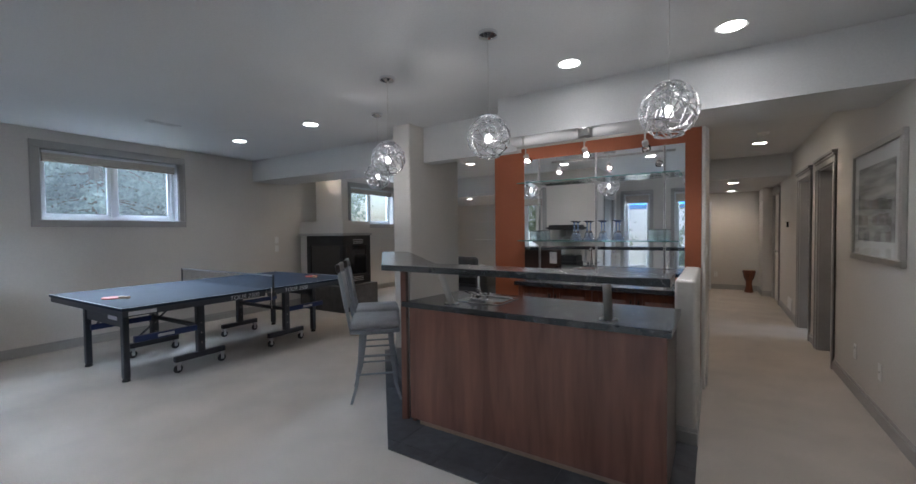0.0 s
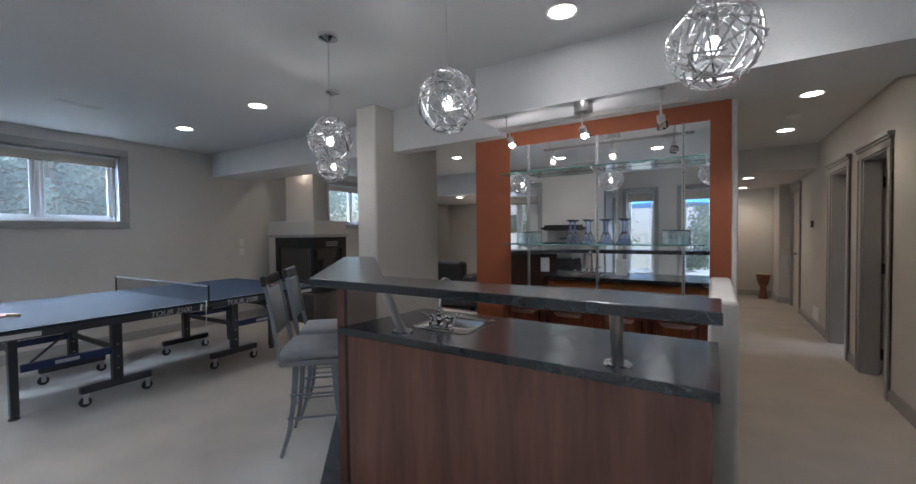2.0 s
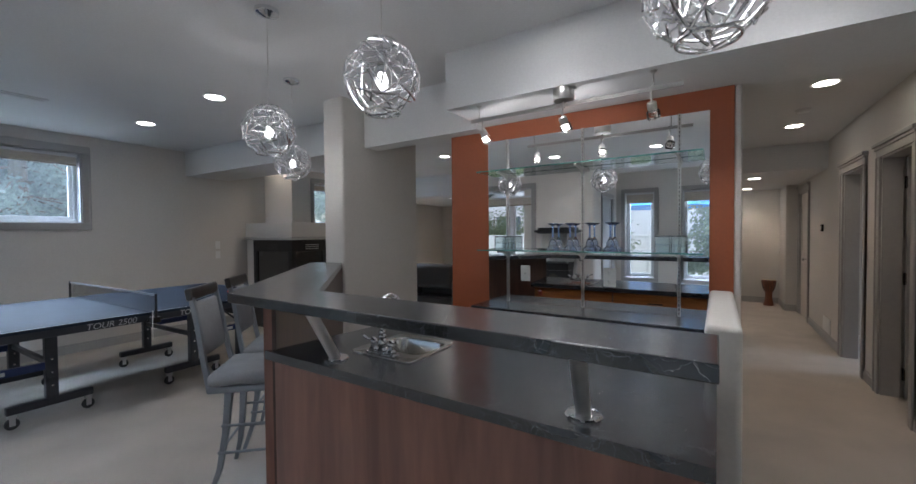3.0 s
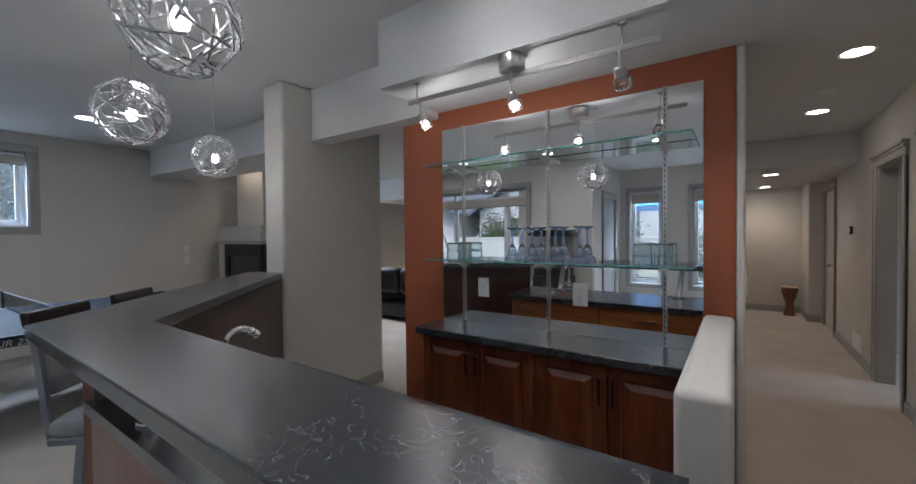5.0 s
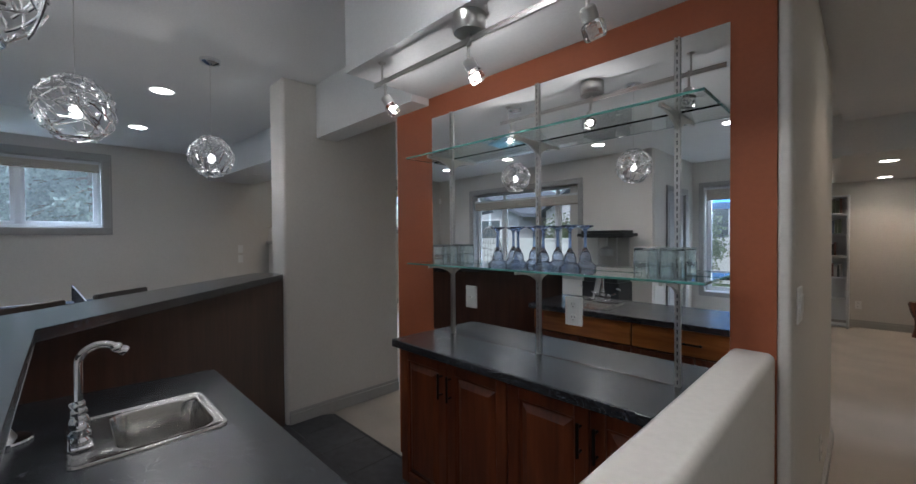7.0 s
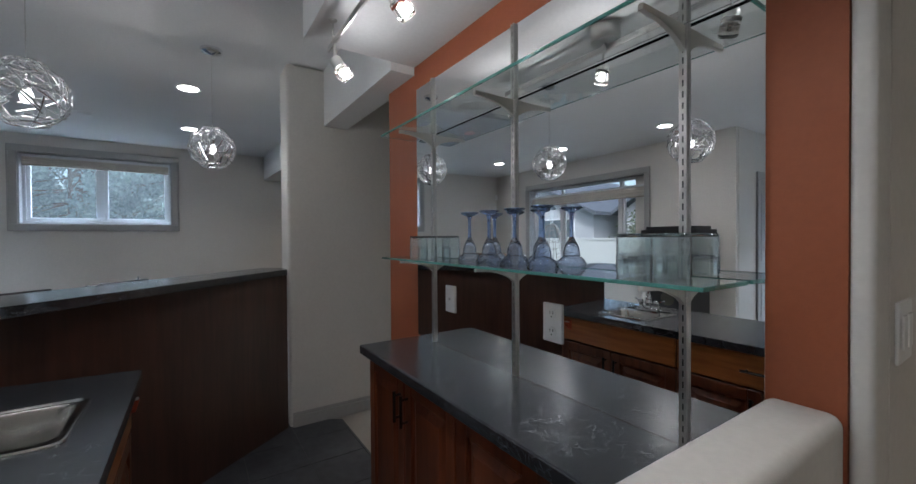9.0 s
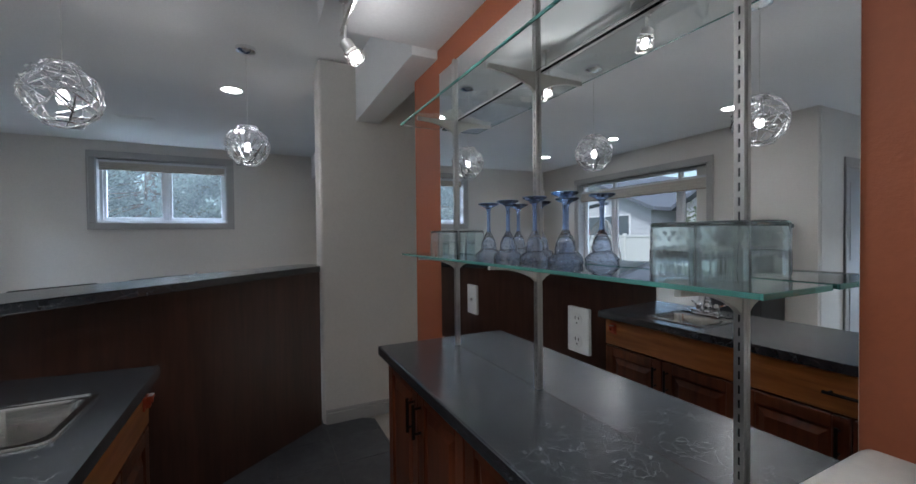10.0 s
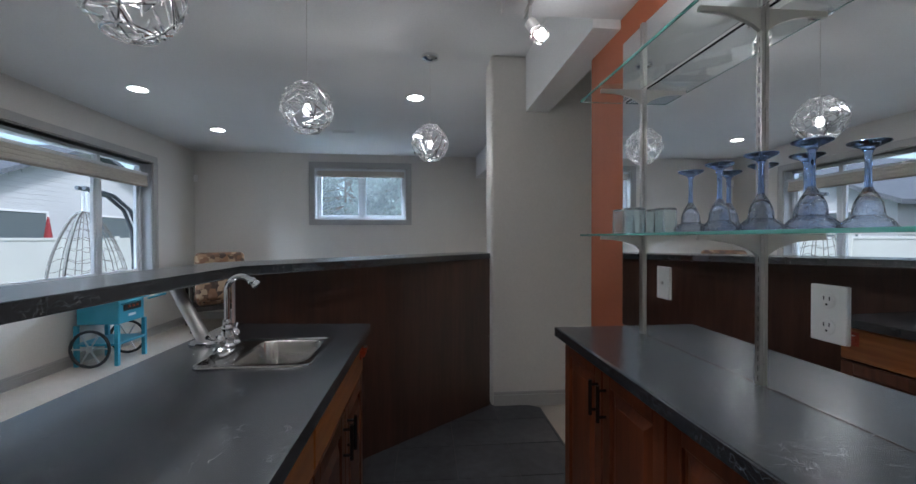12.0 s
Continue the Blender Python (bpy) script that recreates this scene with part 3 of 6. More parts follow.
def woven_blind(m, width, drop, label):
    """A woven shade rolled up to a short stack of folds, hung at z = 0 from the top of an opening."""
    b = thing("woven_blind", label, "blind", m)
    part("headrail", boxed((0.015, -0.02, -0.035), (width - 0.015, 0.03, -0.004), 0.003), PVC, b)
    bm = bmesh.new()
    n = max(3, int(drop / 0.035))
    for i in range(n):
        z = -0.035 - drop * (i + 0.5) / n
        box(bm, (0.02, -0.012 - 0.004 * (i % 2), z - drop / n * 0.49), (width - 0.02, 0.02 + 0.006 * (i % 3), z + drop / n * 0.49), bevel=0.005)
    part("shade", bm, BLIND, b, "beige woven folds")
    part("bottom_rail", boxed((0.02, -0.02, -0.05 - drop), (width - 0.02, 0.025, -0.035 - drop), 0.004), BLINDRAIL, b)
    return b


BLIND = material("woven_blind", (0.50, 0.46, 0.40), 0.9, grain=0.2, grain_size=60, stretch=(0.3, 1, 6), bump=0.6, bump_size=120)
BLINDRAIL = material("blind_rail", (0.28, 0.24, 0.20), 0.7, grain=0.1, grain_size=40)


def face_plus_x(x, y, z):
    """Pose whose y axis points to +x and whose x axis runs to -y."""
    return pose(x, y, z, 0, 0, -90)


window("window_1", SKEW @ face_plus_x(XW - 0.19, W1[1], W1[2]), 1.44, 0.83, [0.5], 0.19, "white two-pane vinyl window set high in the wall")
window("window_2", SKEW @ face_plus_x(XW - 0.19, W2[1], W2[2]), 1.44, 0.83, [0.5], 0.19, "white two-pane vinyl window beside the fireplace")
window("window_3", SKEW @ pose(SW[0], YSW - 0.19, SW[2]), SW[1] - SW[0], SW[3] - SW[2], [0.3, 0.8], 0.19, "wide white vinyl window with three panes and a transom", transom=0.16)
window("window_4", pose(A1[0], YA - 0.19, A1[2]), 0.55, 1.72, [], 0.19, "tall narrow white window")
window("window_5", pose(A2[0], YA - 0.19, A2[2]), 0.55, 1.72, [], 0.19, "tall narrow white window")
skewed(casing("trim_window_1", "y", XW, 1, *W1, "grey painted window casing", sill=True))
skewed(casing("trim_window_2", "y", XW, 1, *W2, "grey painted window casing", sill=True))
skewed(casing("trim_window_3", "x", YSW, 1, *SW, "grey painted window casing", sill=True))
casing("trim_window_4", "x", YA, 1, *A1, "grey painted window casing", w=0.07, sill=True)
casing("trim_window_5", "x", YA, 1, *A2, "grey painted window casing", w=0.07, sill=True)
woven_blind(SKEW @ face_plus_x(XW - 0.05, W1[1] - 0.01, W1[3] - 0.012), 1.42, 0.085, "beige woven blind rolled up at the window head")
woven_blind(SKEW @ face_plus_x(XW - 0.05, W2[1] - 0.01, W2[3] - 0.012), 1.42, 0.085, "beige woven blind rolled up at the window head")
woven_blind(SKEW @ pose(SW[0] + 0.01, YSW - 0.06, SW[3] - 0.135), SW[1] - SW[0] - 0.02, 0.13, "beige woven blind rolled up over the wide window")
woven_blind(pose(A1[0] + 0.01, YA - 0.06, A1[3] - 0.012), 0.53, 0.16, "beige woven blind rolled up over a tall window")
woven_blind(pose(A2[0] + 0.01, YA - 0.06, A2[3] - 0.012), 0.53, 0.16, "beige woven blind rolled up over a tall window")


def door(name, m, width, height, mat, label):
    """A two-panel leaf hinged at the origin along +x, with lever and hinges."""
    d = tagged(new(name), label, "door", kind="structure")
    d.matrix_world = m
    part("leaf", boxed((0, -0.018, 0.008), (width, 0.018, height), 0.002), mat, d)
    for side in (-1, 1):
        for z0, z1 in ((0.22, 0.86), (1.02, height - 0.16)):
            bm = bmesh.new()
            for a, b in (((0.11, z0), (width - 0.11, z0 + 0.02)), ((0.11, z1 - 0.02), (width - 0.11, z1)), ((0.11, z0 + 0.02), (0.13, z1 - 0.02)), ((width - 0.13, z0 + 0.02), (width - 0.11, z1 - 0.02))):
                box(bm, (a[0], side * 0.018, a[1]), (b[0], side * 0.025, b[1]), bevel=0.002)
            part("panel_moulding", bm, mat, d)
    for side in (-1, 1):
        bm = bmesh.new()
        lathe(bm, [(0.026, 0), (0.026, 0.006), (0.010, 0.010), (0.009, 0.045), (0.026, 0.055), (0.028, 0.07), (0.018, 0.082), (0, 0.084)], seg=16, m=pose(width - 0.06, side * 0.018, 0.94, -90 * side))
        part("door_knob", bm, NICKEL, d, "satin nickel knob", True)
    for z in (0.2, height / 2, height - 0.2):
        bm = bmesh.new()
        tube(bm, [(-0.006, 0.014, z - 0.05), (-0.006, 0.014, z + 0.05)], 0.007, 8)
        box(bm, (-0.004, -0.016, z - 0.045), (0.001, 0.014, z + 0.045))
        part("hinge", bm, DARKMETAL, d, "dark metal hinge", True)
    return d


DARKMETAL = material("dark_bronze", (0.03, 0.027, 0.025), 0.4, 0.8)
DOORPAINT = material("grey_door_paint", (0.34, 0.335, 0.325), 0.45, grain=0.03, grain_size=50, stain=0.04)
PALEDOOR = material("pale_door_paint", (0.60, 0.56, 0.50), 0.45, grain=0.03, grain_size=50, stain=0.04)
for nm, o in (("trim_door_1", DA), ("trim_door_2", DB), ("trim_door_3", DC)):
    casing(nm, "y", XE, -1, *o, "grey painted door casing with a crowned head", crown=True)
door("door_1", pose(XE + 0.135, DA[1] - 0.035, 0, 0, 0, -5), 0.62, 1.96, DOORPAINT, "grey panel door standing open into the room")
door("door_2", pose(XE + 0.135, DB[0] + 0.035, 0, 0, 0, 8), 0.66, 1.96, DOORPAINT, "grey panel door standing open into the room")
door("door_3", pose(XE + 0.03, DC[1] - 0.013, 0, 0, 0, -90), 0.714, 1.96, PALEDOOR, "pale panel door, closed")
door("door_4", pose(-1.80, -0.66, 0, 0, 0, -90), 0.78, 2.02, DOORPAINT, "grey panel door, closed")
casing("trim_door_4", "y", -1.76, 1, -1.45, -0.65, 0, 2.03, "grey painted door casing")


# ---- bar ----
BARZ, CTRZ = 1.130, 0.862
bar = thing("bar_counter", "L-shaped bar with reddish wood panel and raised top", "bar counter")
bm = bmesh.new()
prism(bm, [(0.012, 2.287), (0.012, 2.55), (-1.50, 2.552), (-2.745, 3.778), (-2.93, 3.778), (-3.04, 3.66), (-1.775, 2.300)], BARZ - 0.04, BARZ, 0.004)
part("raised_top", bm, COUNTER, bar, "black veined laminate raised bar top")
# worktop in strips round the sink opening
bm = bmesh.new()
SX0, SX1, SY0, SY1 = -1.340, -1.045, 2.625, 2.945
zt, zb = CTRZ, CTRZ - 0.038
prism(bm, [(SX1, 2.42), (0.008, 2.42), (0.008, 3.056), (SX1, 3.056)], zb, zt)
prism(bm, [(SX0, 2.42), (SX1, 2.42), (SX1, SY0), (SX0, SY0)], zb, zt)
prism(bm, [(SX0, SY1), (SX1, SY1), (SX1, 3.056), (SX0, 3.056)], zb, zt)
prism(bm, [(-1.70, 2.42), (SX0, 2.42), (SX0, 3.056), (-1.612, 3.056), (-1.675, 2.47)], zb, zt)
part("worktop", bm, COUNTER, bar, "black veined laminate worktop")
part("front_panel", boxed((-1.632, 2.424, 0.038), (-0.012, 2.444, zb), 0.002), CHERRY, bar, "reddish brown wood front panel")
bm = bmesh.new()
box(bm, (-0.034, 2.446, 0.010), (-0.014, 3.03, zb), bevel=0.002)
part("end_panel", bm, ESPRESSO, bar, "dark wood end panel")
part("toe_kick", boxed((-1.55, 2.428, 0.0105), (-0.012, 2.442, 0.0375)), KICK, bar, "pale recessed kick board")
part("corner_leg", boxed((-1.630, 2.446, 0.0105), (-1.605, 2.466, 0.0375)), CHERRY, bar)
# diagonal wing that carries the raised top to the column
A, B = Vector((-1.665, 2.455, 0)), Vector((-2.735, 3.772, 0))
run = (B - A).normalized()
out = Vector((-run.y, run.x, 0))
if out.x > 0:
    out = -out
bm = bmesh.new()
prism(bm, [tuple(A.xy), tuple(B.xy), tuple((B + out * 0.018).xy), tuple((A + out * 0.018).xy)], 0.005, BARZ - 0.04)
part("wing_inner_panel", bm, ESPRESSO, bar, "espresso wood inner panel")
bm = bmesh.new()
prism(bm, [tuple((A + out * 0.036).xy), tuple((B + out * 0.036).xy), tuple((B + out * 0.054).xy), tuple((A + out * 0.054).xy)], 0.005, BARZ - 0.04)
part("wing_outer_panel", bm, CHERRY, bar, "reddish brown wood outer panel")
bm = bmesh.new()
prism(bm, [tuple((A + out * 0.018).xy), tuple((A + out * 0.018 + run * 0.02).xy), tuple((A + out * 0.036 + run * 0.02).xy), tuple((A + out * 0.036).xy)], 0.005, BARZ - 0.04)
part("wing_end_panel", bm, CHERRY, bar, "reddish brown wood end panel")
for fx, fy, tx, ty in ((-0.308, 2.522, -0.29, 2.395), (-1.325, 2.505, -1.335, 2.385)):
    post = bmesh.new()
    tube(post, [(fx, fy, CTRZ + 0.004), (tx, ty, BARZ - 0.041)], 0.022, 20)
    ob = part("support_post", post, STEEL, bar, "brushed steel slanted post", True)
    bm = bmesh.new()
    lathe(bm, [(0.052, 0), (0.052, 0.006), (0.048, 0.010), (0.024, 0.012)], (fx, fy, CTRZ), 28)
    part("flange", bm, CHROME, ob, "polished round flange", True)
    bm = bmesh.new()
    lathe(bm, [(0.045, 0), (0.045, 0.006)], (tx, ty, BARZ - 0.047), 24)
    part("top_plate", bm, STEEL, ob, "", True)


def handle(m, parent, length=0.12):
    """A black bar pull along z with two feet towards -y."""
    bm = bmesh.new()
    tube(bm, [(0, 0.028, -length / 2), (0, 0.028, length / 2)], 0.0065, 8)
    for z in (-length * 0.36, length * 0.36):
        tube(bm, [(0, 0, z), (0, 0.028, z)], 0.005, 8)
    bmesh.ops.transform(bm, matrix=m, verts=bm.verts)
    return part("handle", bm, HANDLE, parent, "black bar handle", True)


def raised_door(name, parent, x0, x1, z0, z1, y, face, mat, label=""):
    """A framed door whose centre field is raised; face is +1 or -1 along y."""
    bm = bmesh.new()
    t, r = 0.018 * face, 0.055
    box(bm, (x0, y, z0), (x0 + r, y + t, z1), bevel=0.003)
    box(bm, (x1 - r, y, z0), (x1, y + t, z1), bevel=0.003)
    box(bm, (x0 + r, y, z0), (x1 - r, y + t, z0 + r), bevel=0.003)
    box(bm, (x0 + r, y, z1 - r), (x1 - r, y + t, z1), bevel=0.003)
    box(bm, (x0 + r, y, z0 + r), (x1 - r, y + t * 0.35, z1 - r))
    d = part(name, bm, mat, parent, label)
    bm = bmesh.new()
    q = 0.012
    xi0, xi1, zi0, zi1 = x0 + r + q, x1 - r - q, z0 + r + q, z1 - r - q
    s = 0.028
    lo = [bm.verts.new((x, y + t * 0.36, z)) for x, z in ((xi0, zi0), (xi1, zi0), (xi1, zi1), (xi0, zi1))]
    hi = [bm.verts.new((x, y + t * 1.05, z)) for x, z in ((xi0 + s, zi0 + s), (xi1 - s, zi0 + s), (xi1 - s, zi1 - s), (xi0 + s, zi1 - s))]
    bm.faces.new(hi)
    for i in range(4):
        bm.faces.new((lo[i], lo[(i + 1) % 4], hi[(i + 1) % 4], hi[i]))
    bmesh.ops.recalc_face_normals(bm, faces=bm.faces)
    if face < 0 and bm.faces[:][0].normal.y > 0 or face > 0 and bm.faces[:][0].normal.y < 0:
        bmesh.ops.reverse_faces(bm, faces=bm.faces)
    part("raised_panel", bm, mat, d)
    return d


# cabinets under the worktop, fronts to the aisle
def base_unit(x0, x1, label, doors, sink_gap=False):
    cab = thing("base_cabinet", label, "cabinet", group="cabinets under the bar")
    bm = bmesh.new()
    box(bm, (x0, 2.56, 0.10), (x0 + 0.018, 3.005, 0.822))
    box(bm, (x1 - 0.018, 2.56, 0.10), (x1, 3.005, 0.822))
    box(bm, (x0 + 0.018, 2.56, 0.10), (x1 - 0.018, 3.005, 0.118))
    box(bm, (x0 + 0.018, 2.56, 0.118), (x1 - 0.018, 2.578, 0.822))
    part("body", bm, DARKWOOD, cab)
    part("plinth", boxed((x0, 2.93, 0.009), (x1, 2.95, 0.10)), ESPRESSO, cab)
    dr = part("drawer_front", boxed((x0 + 0.004, 3.006, 0.665), (x1 - 0.004, 3.026, 0.815), 0.004), AMBER, cab, "amber stained drawer front")
    step = (x1 - x0) / doors
    for i in range(doors):
        d = raised_door("door", cab, x0 + i * step + 0.003, x0 + (i + 1) * step - 0.003, 0.115, 0.655, 3.006, 1, DARKWOOD2)
        hx = x0 + (i + 1) * step - 0.035 if i % 2 == 0 else x0 + i * step + 0.035
        handle(pose(hx, 3.024, 0.56), d)
    return cab, dr


base_unit(-1.585, -0.815, "cherry sink cabinet with amber drawer front", 2)
c2, d2 = base_unit(-0.812, -0.06, "cherry cabinet with amber drawer front", 2)
handle(pose(-0.45, 3.026, 0.74, 0, 90, 0), d2)
bm = bmesh.new()
box(bm, (-1.535, 3.026, 0.735), (-1.495, 3.032, 0.80), bevel=0.002)
box(bm, (-1.533, 3.032, 0.775), (-1.497, 3.055, 0.785), bevel=0.002)
box(bm, (-1.53, 3.032, 0.745), (-1.50, 3.046, 0.752), bevel=0.002)
for x in (-1.533, -1.501):
    prism(bm, [(x, 3.032), (x + 0.004, 3.032), (x + 0.004, 3.05), (x, 3.05)], 0.755, 0.776)
opener = tagged(mesh_object("bottle_opener", bm, REDPAINT), "red painted metal bottle opener on the drawer", "bottle opener")
part("badge", boxed((-1.528, 3.040, 0.786), (-1.502, 3.054, 0.788)), WHITE, opener, "pale worn lettering plate")

# sink and tap
sink = thing("bar_sink", "small square stainless steel bar sink", "sink")
bm = bmesh.new()


def rounded(cx, cy, hx, hy, r, n=6):
    pts = []
    for sx, sy, a0 in ((1, 1, 0), (-1, 1, 90), (-1, -1, 180), (1, -1, 270)):
        for k in range(n + 1):
            a = radians(a0 + 90 * k / n)
            pts.append((cx + sx * (hx - r) + r * math.cos(a), cy + sy * (hy - r) + r * math.sin(a)))
    return pts


scx, scy = (SX0 + SX1) / 2, (SY0 + SY1) / 2
loops = [(rounded(scx, scy, 0.172, 0.172, 0.03), CTRZ + 0.001), (rounded(scx, scy, 0.171, 0.171, 0.03), CTRZ + 0.006), (rounded(scx, scy, 0.163, 0.163, 0.025), CTRZ + 0.007), (rounded(scx, scy, 0.157, 0.157, 0.025), CTRZ + 0.003),
         (rounded(scx, scy + 0.035, 0.143, 0.112, 0.045), CTRZ + 0.003), (rounded(scx, scy + 0.035, 0.138, 0.107, 0.045), CTRZ - 0.006), (rounded(scx, scy + 0.035, 0.131, 0.100, 0.05), CTRZ - 0.125), (rounded(scx, scy + 0.035, 0.110, 0.080, 0.05), CTRZ - 0.145), (rounded(scx, scy + 0.035, 0.03, 0.03, 0.028), CTRZ - 0.150)]
rings = [[bm.verts.new((x, y, z)) for x, y in pts] for pts, z in loops]
for a, b in zip(rings, rings[1:]):
    for k in range(len(a)):
        bm.faces.new((a[k], a[(k + 1) % len(a)], b[(k + 1) % len(a)], b[k]))
bm.faces.new(rings[-1])
part("basin", bm, SINKSTEEL, sink, "", True)
bm = bmesh.new()
lathe(bm, [(0.028, 0), (0.028, 0.003), (0.018, 0.004), (0, 0.002)], (scx, scy + 0.035, CTRZ - 0.149), 20)
part("drain", bm, CHROME, sink, "", True)
FX, FY, FZ = scx, SY0 + 0.018, CTRZ + 0.004
tap = thing("tap", "chrome gooseneck bar tap with two lever handles", "tap", pose(FX, FY, FZ))
bm = bmesh.new()
box(bm, (-0.078, -0.026, 0), (0.078, 0.026, 0.012), bevel=0.008, seg=3)
box(bm, (-0.066, -0.020, 0.010), (0.066, 0.020, 0.019), bevel=0.006, seg=3)
part("base_plate", bm, CHROME, tap, "", True)
bm = bmesh.new()
pts = [(0, 0, 0.014), (0, 0, 0.205)] + [(0, 0.045 - 0.045 * math.cos(a), 0.205 + 0.045 * math.sin(a)) for a in [math.pi * k / 12 for k in range(1, 10)]]
tube(bm, pts, 0.0095, 14)
lathe(bm, [(0.024, 0), (0.024, 0.010), (0.017, 0.018), (0.021, 0.030), (0.022, 0.045), (0.015, 0.058), (0.018, 0.064), (0.018, 0.070), (0.013, 0.078), (0.0145, 0.088), (0.010, 0.096)], (0, 0, 0.013), 18)
part("spout", bm, CHROME, tap, "", True)
bm = bmesh.new()
e, e0 = Vector(pts[-1]), Vector(pts[-2])
lathe(bm, [(0.0095, -0.006), (0.014, 0), (0.014, 0.008), (0.011, 0.012), (0.0145, 0.018), (0.0135, 0.028), (0.006, 0.030)], seg=16, m=line_up(e, e + (e - e0)))
part("aerator", bm, CHROME, tap, "", True)
for s in (-1, 1):
    bm = bmesh.new()
    lathe(bm, [(0.020, 0), (0.020, 0.008), (0.013, 0.016), (0.013, 0.032), (0.018, 0.038), (0.017, 0.046), (0.008, 0.056), (0, 0.057)], (s * 0.051, 0, 0.013), 18)
    tube(bm, [(s * 0.051, 0, 0.055), (s * 0.075, -0.008, 0.060), (s * 0.098, -0.014, 0.072)], 0.005, 8, taper=[1, 0.9, 1.4])
    part("lever_handle", bm, CHROME, tap, "", True)


# ---- back bar: cabinet, mirror, shelves ----
cab = thing("back_cabinet", "dark cherry cabinet with four raised-panel doors under a laminate counter", "cabinet")
part("body", boxed((-1.455, 3.905, 0.10), (-0.026, YM - 0.003, 0.822)), DARKWOOD, cab)
part("plinth", boxed((-1.44, 3.95, 0.010), (-0.03, 3.97, 0.10)), ESPRESSO, cab)
for i in range(4):
    x0 = -1.453 + i * 0.3565
    d = raised_door("door", cab, x0 + 0.003, x0 + 0.3535, 0.115, 0.815, 3.904, -1, DARKWOOD2)
    hx = x0 + 0.3565 - 0.03 if i % 2 == 0 else x0 + 0.03
    handle(pose(hx, 3.886, 0.70, 0, 0, 180), d)
top = thing("back_counter", "black veined laminate counter top on the back cabinet", "countertop")
part("slab", boxed((-1.477, 3.855, 0.824), (-0.024, YM - 0.003, CTRZ), 0.003, 2), COUNTER, top)
part("front_edge", boxed((-1.480, 3.850, 0.8235), (-0.024, 3.8545, CTRZ - 0.001), 0.0015), COUNTER, top, "black veined edge band")
part("end_edge", boxed((-1.480, 3.8546, 0.8235), (-1.4775, YM - 0.003, CTRZ - 0.001), 0.001), COUNTER, top, "black veined edge band")
mirror = tagged(mesh_object("wall_mirror", boxed((-1.498, YM - 0.007, CTRZ + 0.0006), (-0.033, YM - 0.001, 2.086), 0.0004), MIRROR), "large frameless mirror on the orange wall", "mirror")

YF, YB, XL, ZUP = 3.968, 4.150, -1.49, 1.834
for i, (zs, lab) in enumerate(((1.258, "clear glass shelf carrying glasses"), (ZUP, "empty clear glass shelf near the top"))):
    sh = thing("glass_shelf", lab, "shelf", group="glass shelves before the mirror")
    part("plate", boxed((XL, YF + 0.004, zs - 0.008), (-0.062, YB, zs), 0.0008), SHELFGLASS, sh)
    bm = bmesh.new()
    box(bm, (XL, YF, zs - 0.0082), (-0.062, YF + 0.0038, zs + 0.0002), bevel=0.001)
    part("polished_edge", bm, EDGEGLASS, sh, "green polished glass edge")
    for x in (XL - 0.004, -0.0618):
        part("polished_edge", boxed((x, YF, zs - 0.0082), (x + 0.0036, YB, zs + 0.0002)), EDGEGLASS, sh, "green polished glass edge")
for x in (-1.332, -0.768, -0.188):
    st = thing("shelf_standard", "slotted steel shelf standard before the mirror", "shelf standard", group="shelf standards")
    bm = bmesh.new()
    z0, z1 = CTRZ + 0.001, 2.088
    box(bm, (x - 0.0085, YM - 0.010, z0), (x + 0.0085, YM - 0.008, z1))
    box(bm, (x - 0.0085, YM - 0.017, z0), (x - 0.0065, YM - 0.010, z1))
    box(bm, (x + 0.0065, YM - 0.017, z0), (x + 0.0085, YM - 0.010, z1))
    box(bm, (x - 0.0065, YM - 0.017, z0), (x - 0.0022, YM - 0.0152, z1))
    box(bm, (x + 0.0022, YM - 0.017, z0), (x + 0.0065, YM - 0.0152, z1))
    z = z0
    while z < z1 - 0.012:
        box(bm, (x - 0.0022, YM - 0.017, z), (x + 0.0022, YM - 0.0152, z + 0.010))
        z += 0.0255
    part("channel", bm, NICKEL, st)
    # black strip that stands in for the shade inside the slots
    part("slot_shade", boxed((x - 0.0022, YM - 0.0148, z0), (x + 0.0022, YM - 0.0138, z1 - 0.01)), BLACK, st)
    for zs in (1.258, ZUP):
        bm = bmesh.new()
        yb, n = YM - 0.0155, 8
        prof = [(yb, zs - 0.0085), (YF + 0.02, zs - 0.0085), (YF + 0.018, zs - 0.022)]
        prof += [(YF + 0.02 + (yb - YF - 0.02) * k / n, zs - 0.022 - 0.040 * (k / n) ** 2.6) for k in range(1, n)] + [(yb, zs - 0.066)]
        lo = [bm.verts.new((x - 0.0055, y, z)) for y, z in prof]
        hi = [bm.verts.new((x + 0.0055, y, z)) for y, z in prof]
        bm.faces.new(lo)
        bm.faces.new(list(reversed(hi)))
        for k in range(len(prof)):
            k2 = (k + 1) % len(prof)
            bm.faces.new((lo[k2], lo[k], hi[k], hi[k2]))
        part("bracket", bm, BRACKET, st, "pale satin shelf bracket")

